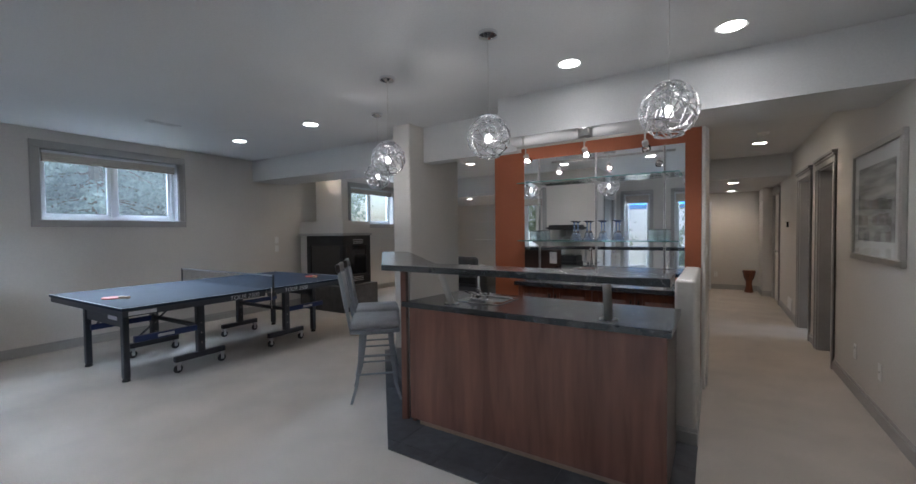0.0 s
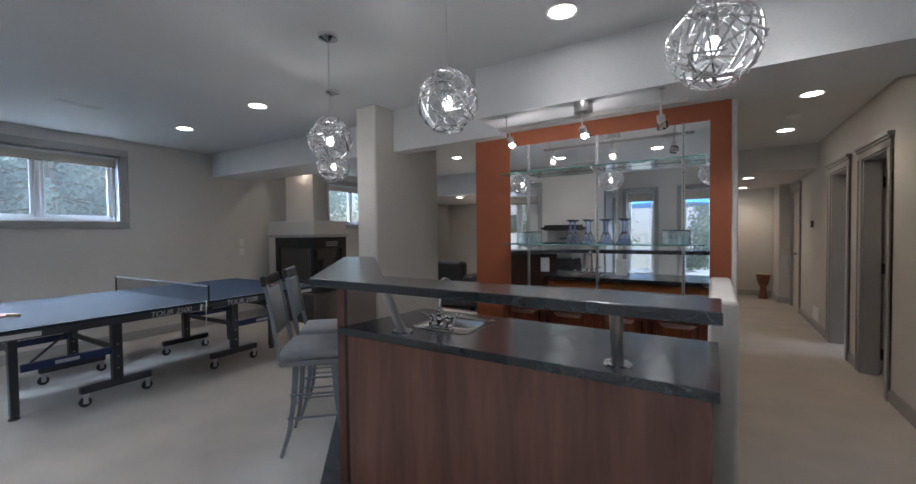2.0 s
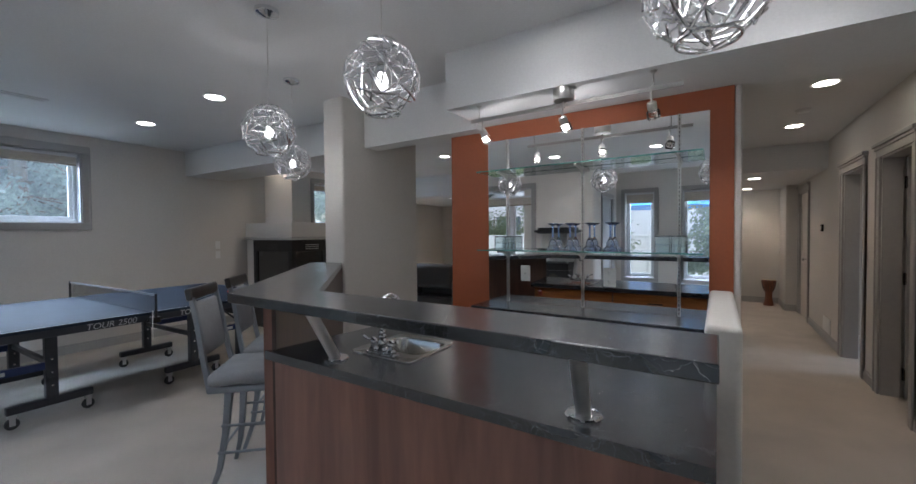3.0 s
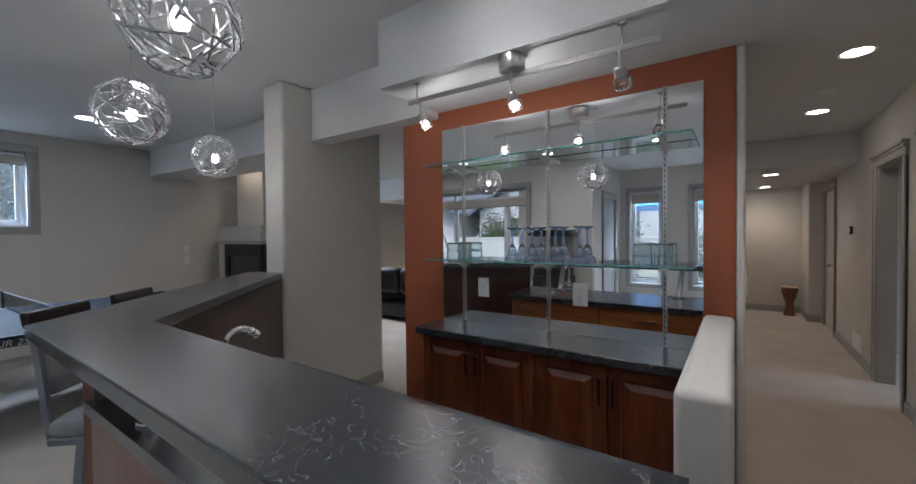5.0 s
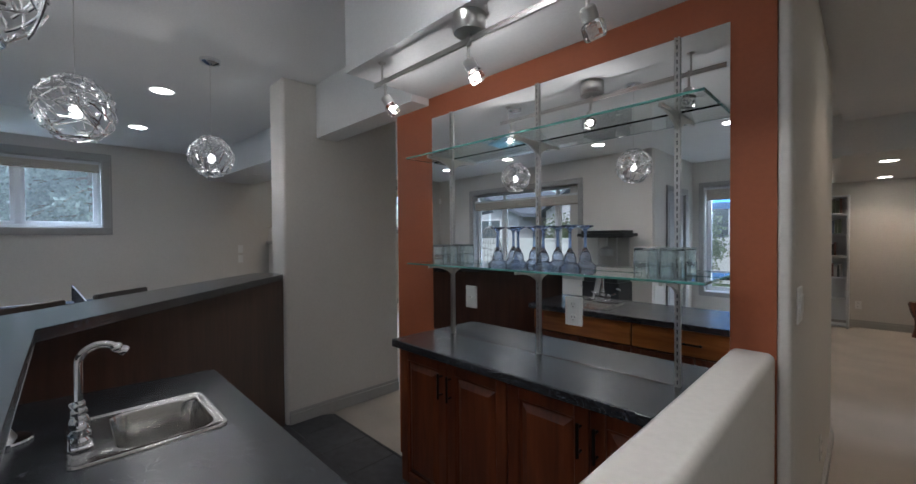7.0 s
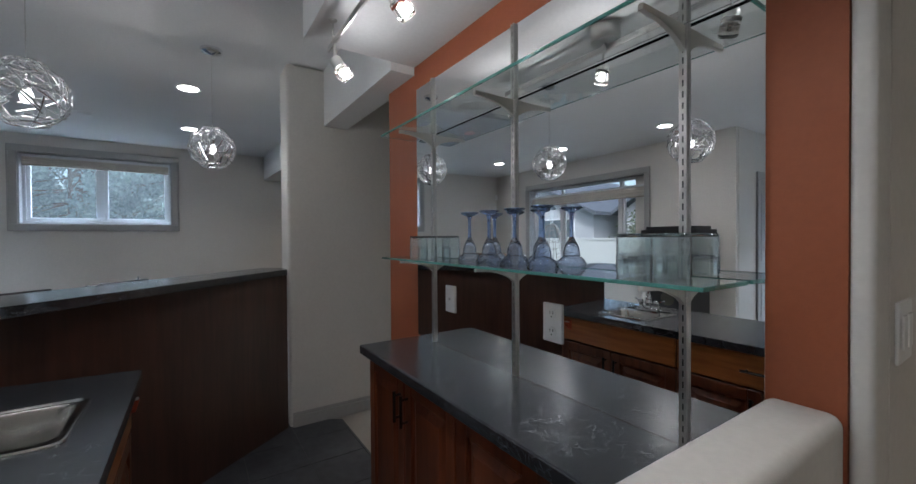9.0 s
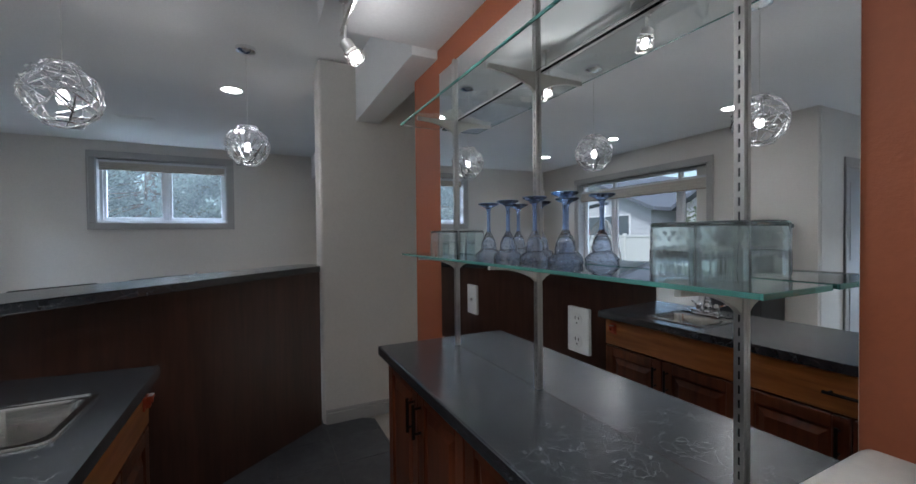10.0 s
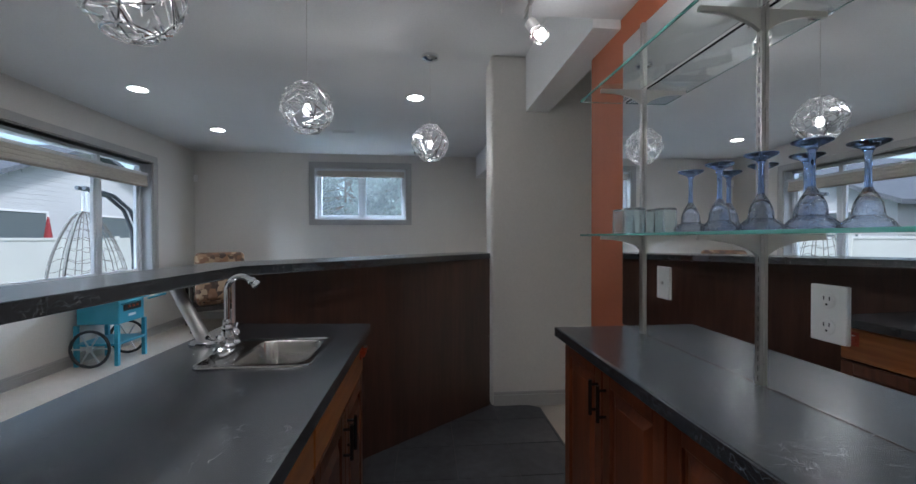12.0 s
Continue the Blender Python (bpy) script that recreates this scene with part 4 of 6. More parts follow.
# upturned goblets and tumblers
g = thing("goblet", "pale blue stemmed glass goblet standing upside down", "goblet", pose(0, 0, -20), "goblets on the shelf")
bm = bmesh.new()
lathe(bm, [(0.043, 0.0), (0.0455, 0.006), (0.0435, 0.014), (0.035, 0.023), (0.0265, 0.030), (0.0255, 0.042), (0.0235, 0.056), (0.0175, 0.070), (0.011, 0.081), (0.0068, 0.090)], seg=36, cap=False)
lathe(bm, [(0.0405, 0.0), (0.043, 0.006), (0.041, 0.013), (0.0325, 0.021), (0.024, 0.028), (0.023, 0.042), (0.0205, 0.056), (0.0145, 0.068), (0, 0.076)][::-1], seg=36, cap=False)
for v in bm.verts:
    r = math.hypot(v.co.x, v.co.y)
    if r > 0.02:
        a = math.atan2(v.co.y, v.co.x)
        k = 1 + 0.018 * math.sin(7 * a + v.co.z * 260)
        v.co.x, v.co.y = v.co.x * k, v.co.y * k
part("bowl", bm, BLUEGLASS, g, "pale blue rippled bowl", True)
bm = bmesh.new()
lathe(bm, [(0.0068, 0.089), (0.0058, 0.115), (0.0064, 0.160), (0.011, 0.170), (0.033, 0.180), (0.0355, 0.183), (0.0345, 0.185), (0.012, 0.182), (0, 0.181)], seg=28)
part("stem", bm, STEMGLASS, g, "deeper blue stem and foot", True)
spots = [(-0.958, 4.100), (-0.836, 4.098), (-0.705, 4.102), (-0.573, 4.097)]
for i, (x, y) in enumerate(spots):
    m = pose(x, y, 1.2586, 0, 0, i * 37)
    g.matrix_world = m if i == 0 else g.matrix_world
    if i:
        copy_thing(g, m)
tm = thing("tumbler", "clear aqua tumbler with diamond and fluted relief, upside down", "tumbler", None, "tumblers on the shelf")
bm = bmesh.new()
lathe(bm, [(0.0372, 0.049), (0.0372, 0.0), (0.0395, 0.0), (0.0405, 0.004), (0.0405, 0.045), (0.0392, 0.049)], seg=60, cap=False)
for v in bm.verts:
    if math.hypot(v.co.x, v.co.y) > 0.040:
        k = 1 + 0.024 * math.cos(20 * math.atan2(v.co.y, v.co.x))
        v.co.x, v.co.y = v.co.x * k, v.co.y * k
part("fluted_band", bm, TUMBLER, tm, "aqua glass band with upright flutes", True)
bm = bmesh.new()
lathe(bm, [(0.0392, 0.049)] + [(0.0398, 0.052 + 0.004 * k) for k in range(9)] + [(0.039, 0.088)], seg=64, cap=False)
lathe(bm, [(0.0372, 0.049), (0.0372, 0.088)][::-1], seg=64, cap=False)
for v in bm.verts:
    if math.hypot(v.co.x, v.co.y) > 0.0395:
        ang, up = math.atan2(v.co.y, v.co.x), v.co.z / 0.012 * math.pi
        k = 1 + 0.020 * math.cos(16 * ang) * math.cos(up)
        v.co.x, v.co.y = v.co.x * k, v.co.y * k
part("relief_band", bm, RELIEF, tm, "clouded glass band with diamond relief", True)
bm = bmesh.new()
lathe(bm, [(0.0, 0.0885), (0.0385, 0.0885), (0.0400, 0.0905), (0.0400, 0.0945), (0.037, 0.0975), (0.0, 0.0965)], seg=40, cap=False)
part("base", bm, BASEGLASS, tm, "thick glossy glass base", True)
first = True
for i, gx in enumerate((-1.368, -1.284, -0.274, -0.186)):
    m = pose(gx, 4.098, 1.2586, 0, 0, i * 23)
    if first:
        tm.matrix_world, first = m, False
    else:
        copy_thing(tm, m)


def wall_plate(name, m, width, height, label, category, kind):
    """A cover plate in the x-z plane of m, its face to -y."""
    p = thing(name, label, category, m)
    part("cover", boxed((-width / 2, -0.006, -height / 2), (width / 2, 0, height / 2), 0.003, 2), WHITE, p)
    if kind == "outlet":
        for z in (-0.028, 0.028):
            bm = bmesh.new()
            lathe(bm, [(0.017, 0), (0.017, 0.002), (0.015, 0.003)], seg=20, m=pose(0, -0.0055, z, 90))
            r = part("receptacle", bm, WHITE, p, "", True)
            bm = bmesh.new()
            for x in (-0.006, 0.006):
                box(bm, (x - 0.001, -0.0092, z + 0.001), (x + 0.001, -0.0085, z + 0.009))
            box(bm, (-0.002, -0.0092, z - 0.010), (0.002, -0.0085, z - 0.006))
            part("slot", bm, BLACK, r)
    elif kind == "jack":
        bm = bmesh.new()
        lathe(bm, [(0.006, 0), (0.006, 0.005), (0.002, 0.006)], seg=14, m=pose(0, -0.0055, 0, 90))
        part("socket", bm, NICKEL, p, "", True)
    else:
        n = 2 if width > 0.1 else 1
        for k in range(n):
            x = (k - (n - 1) / 2) * 0.046
            part("rocker", boxed((x - 0.016, -0.010, -0.033), (x + 0.016, -0.0055, 0.033), 0.002), WHITE, p)
    return p


wall_plate("outlet", pose(-0.592, YM - 0.007, 1.080), 0.078, 0.122, "white double outlet on the mirror", "outlet", "outlet")
wall_plate("cable_outlet", pose(-1.190, YM - 0.007, 1.080), 0.074, 0.116, "white cable outlet plate on the mirror", "outlet", "jack")
wall_plate("light_switch", pose(0.12, 4.36, 1.165, 0, 0, 90), 0.115, 0.118, "white double rocker switch on the hallway wall", "switch", "switch")
wall_plate("outlet", pose(0.12, 5.3, 0.33, 0, 0, 90), 0.07, 0.115, "white outlet low on the hallway wall", "outlet", "outlet")
wall_plate("outlet", pose(XE, 4.69, 0.35, 0, 0, -90), 0.07, 0.115, "white outlet low on the hallway wall", "outlet", "outlet")
wall_plate("cable_outlet", pose(XE, 4.11, 0.355, 0, 0, -90), 0.07, 0.115, "white cable plate low on the hallway wall", "outlet", "jack")
wall_plate("outlet", pose(0.21, YN, 0.33), 0.07, 0.115, "white outlet on the far wall", "outlet", "outlet")
for z in (1.23, 1.08):
    wall_plate("light_switch", SKEW @ pose(XW, 4.75, z, 0, 0, 90), 0.07, 0.115, "white switch on the greige wall", "switch", "switch")

# track light under the bulkhead
YT, ZT = 3.692, 2.118
trk = thing("track_light", "brushed nickel monorail track light with three glass cube heads", "track light")
bm = bmesh.new()
for z in (ZT - 0.007, ZT + 0.007):
    box(bm, (-1.37, YT - 0.0045, z - 0.0045), (-0.138, YT + 0.0045, z + 0.0045), bevel=0.001)
box(bm, (-1.368, YT - 0.003, ZT - 0.005), (-0.14, YT + 0.003, ZT + 0.005))
part("rail", bm, NICKEL, trk)
bm = bmesh.new()
lathe(bm, [(0.058, 0), (0.060, 0.004), (0.060, 0.065), (0.058, 0.068)], (-0.745, YT, LOW - 0.068), 32)
tube(bm, [(-0.745, YT, LOW - 0.07), (-0.745, YT, ZT - 0.02)], 0.007, 10)
part("canopy", bm, NICKEL, trk, "round nickel transformer canopy", True)
for x in (-1.295, -0.262):
    bm = bmesh.new()
    lathe(bm, [(0.004, -0.012), (0.016, -0.004), (0.018, 0)], (x - 0.012, YT, LOW), 16)
    tube(bm, [(x - 0.012, YT, LOW - 0.01), (x - 0.012, YT, ZT - 0.012)], 0.004, 8)
    part("support_stem", bm, NICKEL, trk, "", True)
for x, tx in ((-1.295, 0.030), (-0.765, 0.028), (-0.295, 0.018)):
    hd = bmesh.new()
    tube(hd, [(x + 0.012, YT, ZT + 0.016), (x + 0.012, YT, ZT - 0.07)], 0.006, 10)
    base, tip = Vector((x + 0.012, YT, ZT - 0.072)), Vector((x + tx, YT + 0.035, ZT - 0.135))
    hm = line_up(base, tip)
    lathe(hd, [(0.018, -0.006), (0.0235, 0), (0.0235, 0.034), (0.021, 0.036)], seg=20, m=hm)
    h = part("lamp_head", hd, NICKEL, trk, "", True)
    bm = bmesh.new()
    box(bm, (-0.027, -0.027, 0.036), (0.027, 0.027, 0.086), bevel=0.008, seg=1, m=hm @ pose(0, 0, 0, 0, 0, 20))
    gl = part("glass_cube", bm, CUBEGLASS, h, "clear moulded glass cube")
    gl.visible_shadow = False
    bm = bmesh.new()
    lathe(bm, [(0.006, 0.048), (0.007, 0.06), (0.004, 0.066), (0, 0.067)], seg=10, m=hm)
    lit = x < -0.5
    b = part("bulb", bm, BULB if lit else CUBEGLASS, h, "lit halogen bulb" if lit else "unlit bulb", True)
    b.visible_shadow = False
    if lit:
        lamp("track_lamp", "POINT", Matrix.Translation(hm @ Vector((0, 0, 0.06))), 1.7, SPOTC, soft=0.012)


# ---- lamps of the ceiling ----
def downlight(x, y, z, mat, energy, colour, m=None):
    """A recessed lamp with a white trim ring; the lamp itself sits just under the lens."""
    at = (m or Matrix()) @ Vector((x, y, z))
    d = thing("recessed_light", "round recessed ceiling light, lit, with white trim", "ceiling light", Matrix.Translation(at), "recessed ceiling lights")
    bm = bmesh.new()
    lathe(bm, [(0.070, -0.002), (0.086, -0.007), (0.090, -0.004), (0.091, 0)], seg=32, cap=False)
    part("trim_ring", bm, WHITE, d, "", True)
    bm = bmesh.new()
    lathe(bm, [(0, -0.0015), (0.071, -0.0025)][::-1], seg=32, cap=False)
    part("lens", bm, mat, d, "glowing lens")
    lamp("downlight_lamp", "SPOT", Matrix.Translation(at - Vector((0, 0, 0.012))), energy, colour, cone=125, blend=0.8, soft=0.06)


for x, y in ((-5.18, 3.34), (-3.72, 3.28), (-5.143, 0.867), (-3.78, 0.80)):
    downlight(x, y, TOP, LED, 17, SPOTC, SKEW)
for x, y in ((-0.73, 3.21), (0.26, 3.22), (-2.2, 0.65), (-0.73, 0.62)):
    downlight(x, y, TOP, LED, 18, SPOTC)
for x, y, z in ((0.68, 5.43, 2.48), (0.68, 6.9, 2.48), (0.45, 8.78, 2.15), (0.465, 10.55, 2.15)):
    downlight(x, y, z, WARMLED, 18, WARM)
# the first, unseen behind the bulkhead, is added to light the chimney breast
for x, y, z in ((-5.5, 5.03, TOP), (-4.97, 8.85, 2.15), (-2.6, 9.4, 2.15), (-3.6, 6.6, TOP)):
    downlight(x, y, z, WARMLED, 14 if y < 6 else 75, WARM)
smoke = thing("smoke_detector", "round white smoke detector on the hallway ceiling", "smoke detector", pose(0.66, 6.2, 2.48))
bm = bmesh.new()
lathe(bm, [(0.0, -0.028), (0.045, -0.026), (0.06, -0.012), (0.062, 0)], seg=28, cap=False)
part("housing", bm, WHITE, smoke, "", True)


def vent(m, w, d, label):
    """A ceiling register in the x-y plane, facing down, with slats."""
    v = thing("air_vent", label, "vent", m)
    bm = bmesh.new()
    for a, b in (((-w, -d, -0.006), (w, -d + 0.02, 0)), ((-w, d - 0.02, -0.006), (w, d, 0)), ((-w, -d + 0.02, -0.006), (-w + 0.02, d - 0.02, 0)), ((w - 0.02, -d + 0.02, -0.006), (w, d - 0.02, 0))):
        box(bm, a, b, bevel=0.001)
    part("frame", bm, CEIL, v)
    for k in range(5):
        y = -d + 0.026 + k * (2 * d - 0.052) / 4
        part("slat", boxed((-w + 0.02, y - 0.004, -0.005), (w - 0.02, y + 0.004, -0.001)), CEIL, v)
    return v


vent(SKEW @ pose(-5.055, 2.39, TOP, 0, 0, 90), 0.16, 0.055, "white slatted air register in the ceiling")
vent(SKEW @ pose(-5.5, 4.62, 2.235), 0.16, 0.055, "white register under the bulkhead")

# ---- pendants ----
pend = thing("pendant_light", "wire ball pendant light of tangled aluminium, lit", "pendant light", None, "pendants over the bar")
R = 0.138
rng = random.Random(11)


def on_ball():
    z, a = rng.uniform(-1, 1), rng.uniform(0, 2 * math.pi)
    return Vector((math.sqrt(1 - z * z) * math.cos(a), math.sqrt(1 - z * z) * math.sin(a), z))


for k in range(92):
    bm = bmesh.new()
    p = on_ball()
    q = on_ball()
    while not 0.6 < p.angle(q) < 1.3:
        q = on_ball()
    rr = R * rng.uniform(0.965, 1.0)
    tube(bm, [(p.lerp(q, i / 6)).normalized() * rr * (1 - 0.05 * math.sin(math.pi * i / 6)) for i in range(7)], 0.0038, 6)
    part("wire", bm, ALU, pend, "", True)
for z, ring in ((-0.123, 0.066), (0.126, 0.058)):
    bm = bmesh.new()
    tube(bm, [(ring * math.cos(a), ring * math.sin(a), z) for a in [2 * math.pi * k / 28 for k in range(28)]], 0.0038, 6, closed=True)
    part("ring", bm, ALU, pend, "", True)
bm = bmesh.new()
lathe(bm, [(0.012, 0.019), (0.016, 0.026), (0.018, 0.055), (0.018, 0.10), (0.010, 0.115), (0.004, 0.125)], seg=16)
part("socket", bm, CHROME, pend, "", True)
bm = bmesh.new()
lathe(bm, [(0.0, -0.040), (0.011, -0.037), (0.0185, -0.028), (0.0215, -0.014), (0.020, 0.000), (0.014, 0.014), (0.011, 0.022)], seg=16, cap=False)
b = part("bulb", bm, PENDBULB, pend, "lit bulb", True)
b.visible_shadow = False
HANG = TOP - 1.943
bm = bmesh.new()
tube(bm, [(0, 0, 0.12), (0, 0, HANG - 0.02)], 0.0016, 6)
part("cable", bm, NICKEL, pend, "thin clear cable")
bm = bmesh.new()
lathe(bm, [(0.008, HANG - 0.04), (0.030, HANG - 0.034), (0.058, HANG - 0.022), (0.062, HANG - 0.010), (0.062, HANG)], seg=28)
part("canopy", bm, CHROME, pend, "round chrome canopy", True)
for i, (x, y) in enumerate(((-2.785, 3.338), (-2.028, 2.668), (-1.014, 2.472), (-0.014, 2.482))):
    m = pose(x, y, 1.943, 0, 0, 71 * i)
    if i == 0:
        pend.matrix_world = m
    else:
        copy_thing(pend, m)
    lamp("pendant_lamp", "POINT", Matrix.Translation((x, y, 1.930)), 3.2, (1.0, 0.93, 0.84), soft=0.018)

# ---- bar stools ----
stool = thing("bar_stool", "grey metal bar stool with padded grey seat and back", "bar stool", None, "stools at the bar")
SH = 0.655
bm = bmesh.new()
box(bm, (-0.20, -0.20, SH - 0.07), (0.195, 0.20, SH), bevel=0.032, seg=4)
for v in bm.verts:
    if v.co.z > SH - 0.03:
        v.co.z += 0.018 * (1 - (v.co.x / 0.21) ** 2) * (1 - (v.co.y / 0.21) ** 2)
part("seat_cushion", bm, SEATFAB, stool, "grey fabric cushion", True)
part("seat_frame", boxed((-0.20, -0.195, SH - 0.105), (0.19, 0.195, SH - 0.068), 0.012, 3), STOOLMETAL, stool)
bm = bmesh.new()
box(bm, (-0.13, -0.13, SH - 0.125), (0.13, 0.13, SH - 0.106), bevel=0.003)
part("swivel_plate", bm, STOOLMETAL, stool)
zl = SH - 0.125
for sx in (-1, 1):
    for sy in (-1, 1):
        bm = bmesh.new()
        pts = [(sx * 0.115, sy * 0.115, zl), (sx * 0.13, sy * 0.13, zl * 0.6), (sx * 0.155, sy * 0.155, zl * 0.25), (sx * 0.195, sy * 0.195, 0.0)]
        tube(bm, pts, 0.022, 4, taper=[1.15, 0.95, 0.8, 0.62])
        part("leg", bm, STOOLMETAL, stool)
for z, r in ((0.22, 0.158), (0.36, 0.146)):
    for a in range(4):
        if z > 0.3 and a % 2:
            continue
        m = pose(0, 0, 0, 0, 0, 90 * a)
        bm = bmesh.new()
        tube(bm, [m @ Vector((-r, r, z)), m @ Vector((r, r, z))], 0.0075, 8)
        part("footrest_bar", bm, STOOLMETAL, stool, "", True)
for sy in (-1, 1):
    bm = bmesh.new()
    tube(bm, [(-0.185, sy * 0.175, SH - 0.10), (-0.215, sy * 0.165, SH + 0.05), (-0.245, sy * 0.155, SH + 0.25), (-0.275, sy * 0.15, SH + 0.40)], 0.017, 4)
    part("back_post", bm, STOOLMETAL, stool)
bm = bmesh.new()
box(bm, (-0.018, -0.128, 0.0), (0.018, 0.128, 0.29), bevel=0.012, seg=3, m=pose(-0.228, 0, SH + 0.085, 0, -9.5, 0))
part("back_cushion", bm, SEATFAB, stool, "grey fabric back pad", True)
bm = bmesh.new()
for v in box(bm, (-0.016, -0.172, 0.0), (0.016, 0.172, 0.065), bevel=0.010, seg=3):
    v.co.x -= 0.018 * (1 - (v.co.y / 0.17) ** 2)
bmesh.ops.transform(bm, matrix=pose(-0.277, 0, SH + 0.385, 0, -9.5, 0), verts=bm.verts)
part("top_rail", bm, BLACKWOOD, stool, "dark wood top rail", True)
stool.matrix_world = pose(-2.212, 2.689, 0, 0, 0, 43)
copy_thing(stool, pose(-2.545, 3.06, 0, 0, 0, 44))


# ---- lettering ----
def lettering(text, size, m, mat, parent, label):
    cu = bpy.data.curves.new("lettering", "FONT")
    cu.body, cu.size, cu.extrude, cu.shear = text, size, 0.0006, 0.2
    tmp = new("lettering_tmp", cu)
    bpy.context.view_layer.update()
    me = bpy.data.meshes.new_from_object(tmp)
    bpy.data.objects.remove(tmp)
    me.materials.clear()
    me.materials.append(mat)
    me.transform(m)
    ob = new("lettering", me)
    ob.parent = parent
    ob["label"] = label
    return ob


# ---- table tennis ----
TT = thing("table_tennis_table", "blue folding table tennis table on black wheeled steel frames", "table tennis table", SKEW @ pose(-4.765, 2.84, 0))
HW, HL_, ZT_ = 0.835, 1.28, 0.76
for s in (-1, 1):
    y0, y1 = sorted((s * 0.004, s * HL_))
    top = part("table_half", boxed((-HW, y0, ZT_ - 0.022), (HW, y1, ZT_), 0.002), BLUETOP, TT, "dark blue playing surface")
    bm = bmesh.new()
    ye0, ye1 = sorted((s * HL_, s * (HL_ - 0.012)))
    box(bm, (-HW + 0.012, ye0, ZT_ + 0.0002), (HW - 0.012, ye1, ZT_ + 0.0007))
    for x in (-HW, HW - 0.012):
        box(bm, (x, y0, ZT_ + 0.0002), (x + 0.012, y1, ZT_ + 0.0007))
    part("white_line", bm, TTLINE, top, "dulled white painted edge lines")
    bm = bmesh.new()
    for x in (-HW + 0.01, HW - 0.03):
        box(bm, (x, y0 + 0.01, ZT_ - 0.075), (x + 0.02, y1 - 0.01, ZT_ - 0.023), bevel=0.003)
    box(bm, (-HW + 0.03, s * HL_ - s * 0.03, ZT_ - 0.075), (HW - 0.03, s * HL_ - s * 0.01, ZT_ - 0.023), bevel=0.003)
    part("apron", bm, TTFRAME, top, "black steel apron")
    # end legs
    ye = s * (HL_ - 0.22)
    for x in (-0.60, 0.27):
        lg = part("end_leg", boxed((x - 0.03, ye - 0.025, 0.03), (x + 0.03, ye + 0.025, ZT_ - 0.076), 0.004), TTFRAME, TT, "black square steel leg")
        bm = bmesh.new()
        lathe(bm, [(0.032, 0.0), (0.034, 0.012), (0.02, 0.03)], (x, ye, 0), 14)
        part("foot", bm, BLACK, lg, "", True)
    part("crossbar", boxed((-0.57, ye - 0.012, 0.50), (0.24, ye + 0.012, 0.64), 0.003), TTFRAME, TT)
    # wheeled inner frame
    yi = s * 0.50
    for x in (-0.52, 0.455):
        fr = part("wheel_post", boxed((x - 0.03, yi - 0.035, 0.165), (x + 0.03, yi + 0.035, ZT_ - 0.076), 0.004), TTFRAME, TT, "black upright with bright bolts")
        for z in (0.26, 0.36, 0.46):
            bm = bmesh.new()
            lathe(bm, [(0.008, 0), (0.007, 0.003), (0, 0.004)], seg=10, m=pose(x + 0.03, yi, z, 0, 90, 0))
            part("bolt", bm, CHROME, fr, "", True)
        part("side_rail", boxed((x - 0.02, min(ye, yi), 0.385), (x + 0.02, max(ye, yi), 0.44), 0.003), TTBLUE, TT, "deep blue side rail")
        bm = bmesh.new()
        tube(bm, [(x - 0.03, ye - s * 0.02, 0.40), (x - 0.03, s * 0.72, ZT_ - 0.08)], 0.009, 8)
        part("brace", bm, TTFRAME, TT)
        foot = part("wheel_beam", boxed((x - 0.025, yi - 0.24, 0.11), (x + 0.025, yi + 0.24, 0.165), 0.004), TTFRAME, TT)
        for yy in (yi - 0.21, yi + 0.21):
            bm = bmesh.new()
            box(bm, (x - 0.020, yy - 0.022, 0.085), (x + 0.020, yy + 0.022, 0.109), bevel=0.003)
            for sx in (-0.020, 0.016):
                box(bm, (x + sx, yy - 0.016, 0.03), (x + sx + 0.004, yy + 0.016, 0.085), bevel=0.001)
            cs = part("caster", bm, STEEL, foot, "bright steel caster fork")
            bm = bmesh.new()
            lathe(bm, [(0.02, -0.012), (0.037, -0.012), (0.040, -0.007), (0.040, 0.007), (0.037, 0.012), (0.02, 0.012)], seg=22, m=pose(x, yy, 0.0405, 0, 90, 0))
            part("wheel", bm, WHEEL, foot, "dark grey rubber wheel", True)
    part("inner_crossbar", boxed((-0.49, yi - 0.015, 0.40), (0.425, yi + 0.015, 0.44), 0.003), TTFRAME, TT)
# lettering on the long apron and bars for the maker's marks
for y in (-0.40, 0.22):
    lettering("TOUR 2500", 0.062, pose(HW - 0.0095, y, ZT_ - 0.068, 90, 0, 90), LETTER, TT, "pale grey printed words")
for y, w in ((-1.23, 0.20), (1.02, 0.18)):
    part("maker_mark", boxed((HW - 0.0105, y, ZT_ - 0.065), (HW - 0.0095, y + w, ZT_ - 0.033)), LETTER, TT, "pale grey maker's mark")
part("maker_mark", boxed((-0.05, -HL_ + 0.2065, 0.555), (0.15, -HL_ + 0.2075, 0.615)), LETTER, TT, "pale grey maker's mark")
part("maker_mark", boxed((0.4755, -0.88, 0.399), (0.4765, -0.74, 0.426)), LETTER, TT, "pale grey maker's mark")
part("maker_mark", boxed((0.4755, 0.74, 0.399), (0.4765, 0.88, 0.426)), LETTER, TT, "pale grey maker's mark")
net = thing("table_tennis_net", "black mesh net with white tape, clamped across the table", "net", SKEW @ pose(-4.765, 2.84, ZT_ + 0.001))
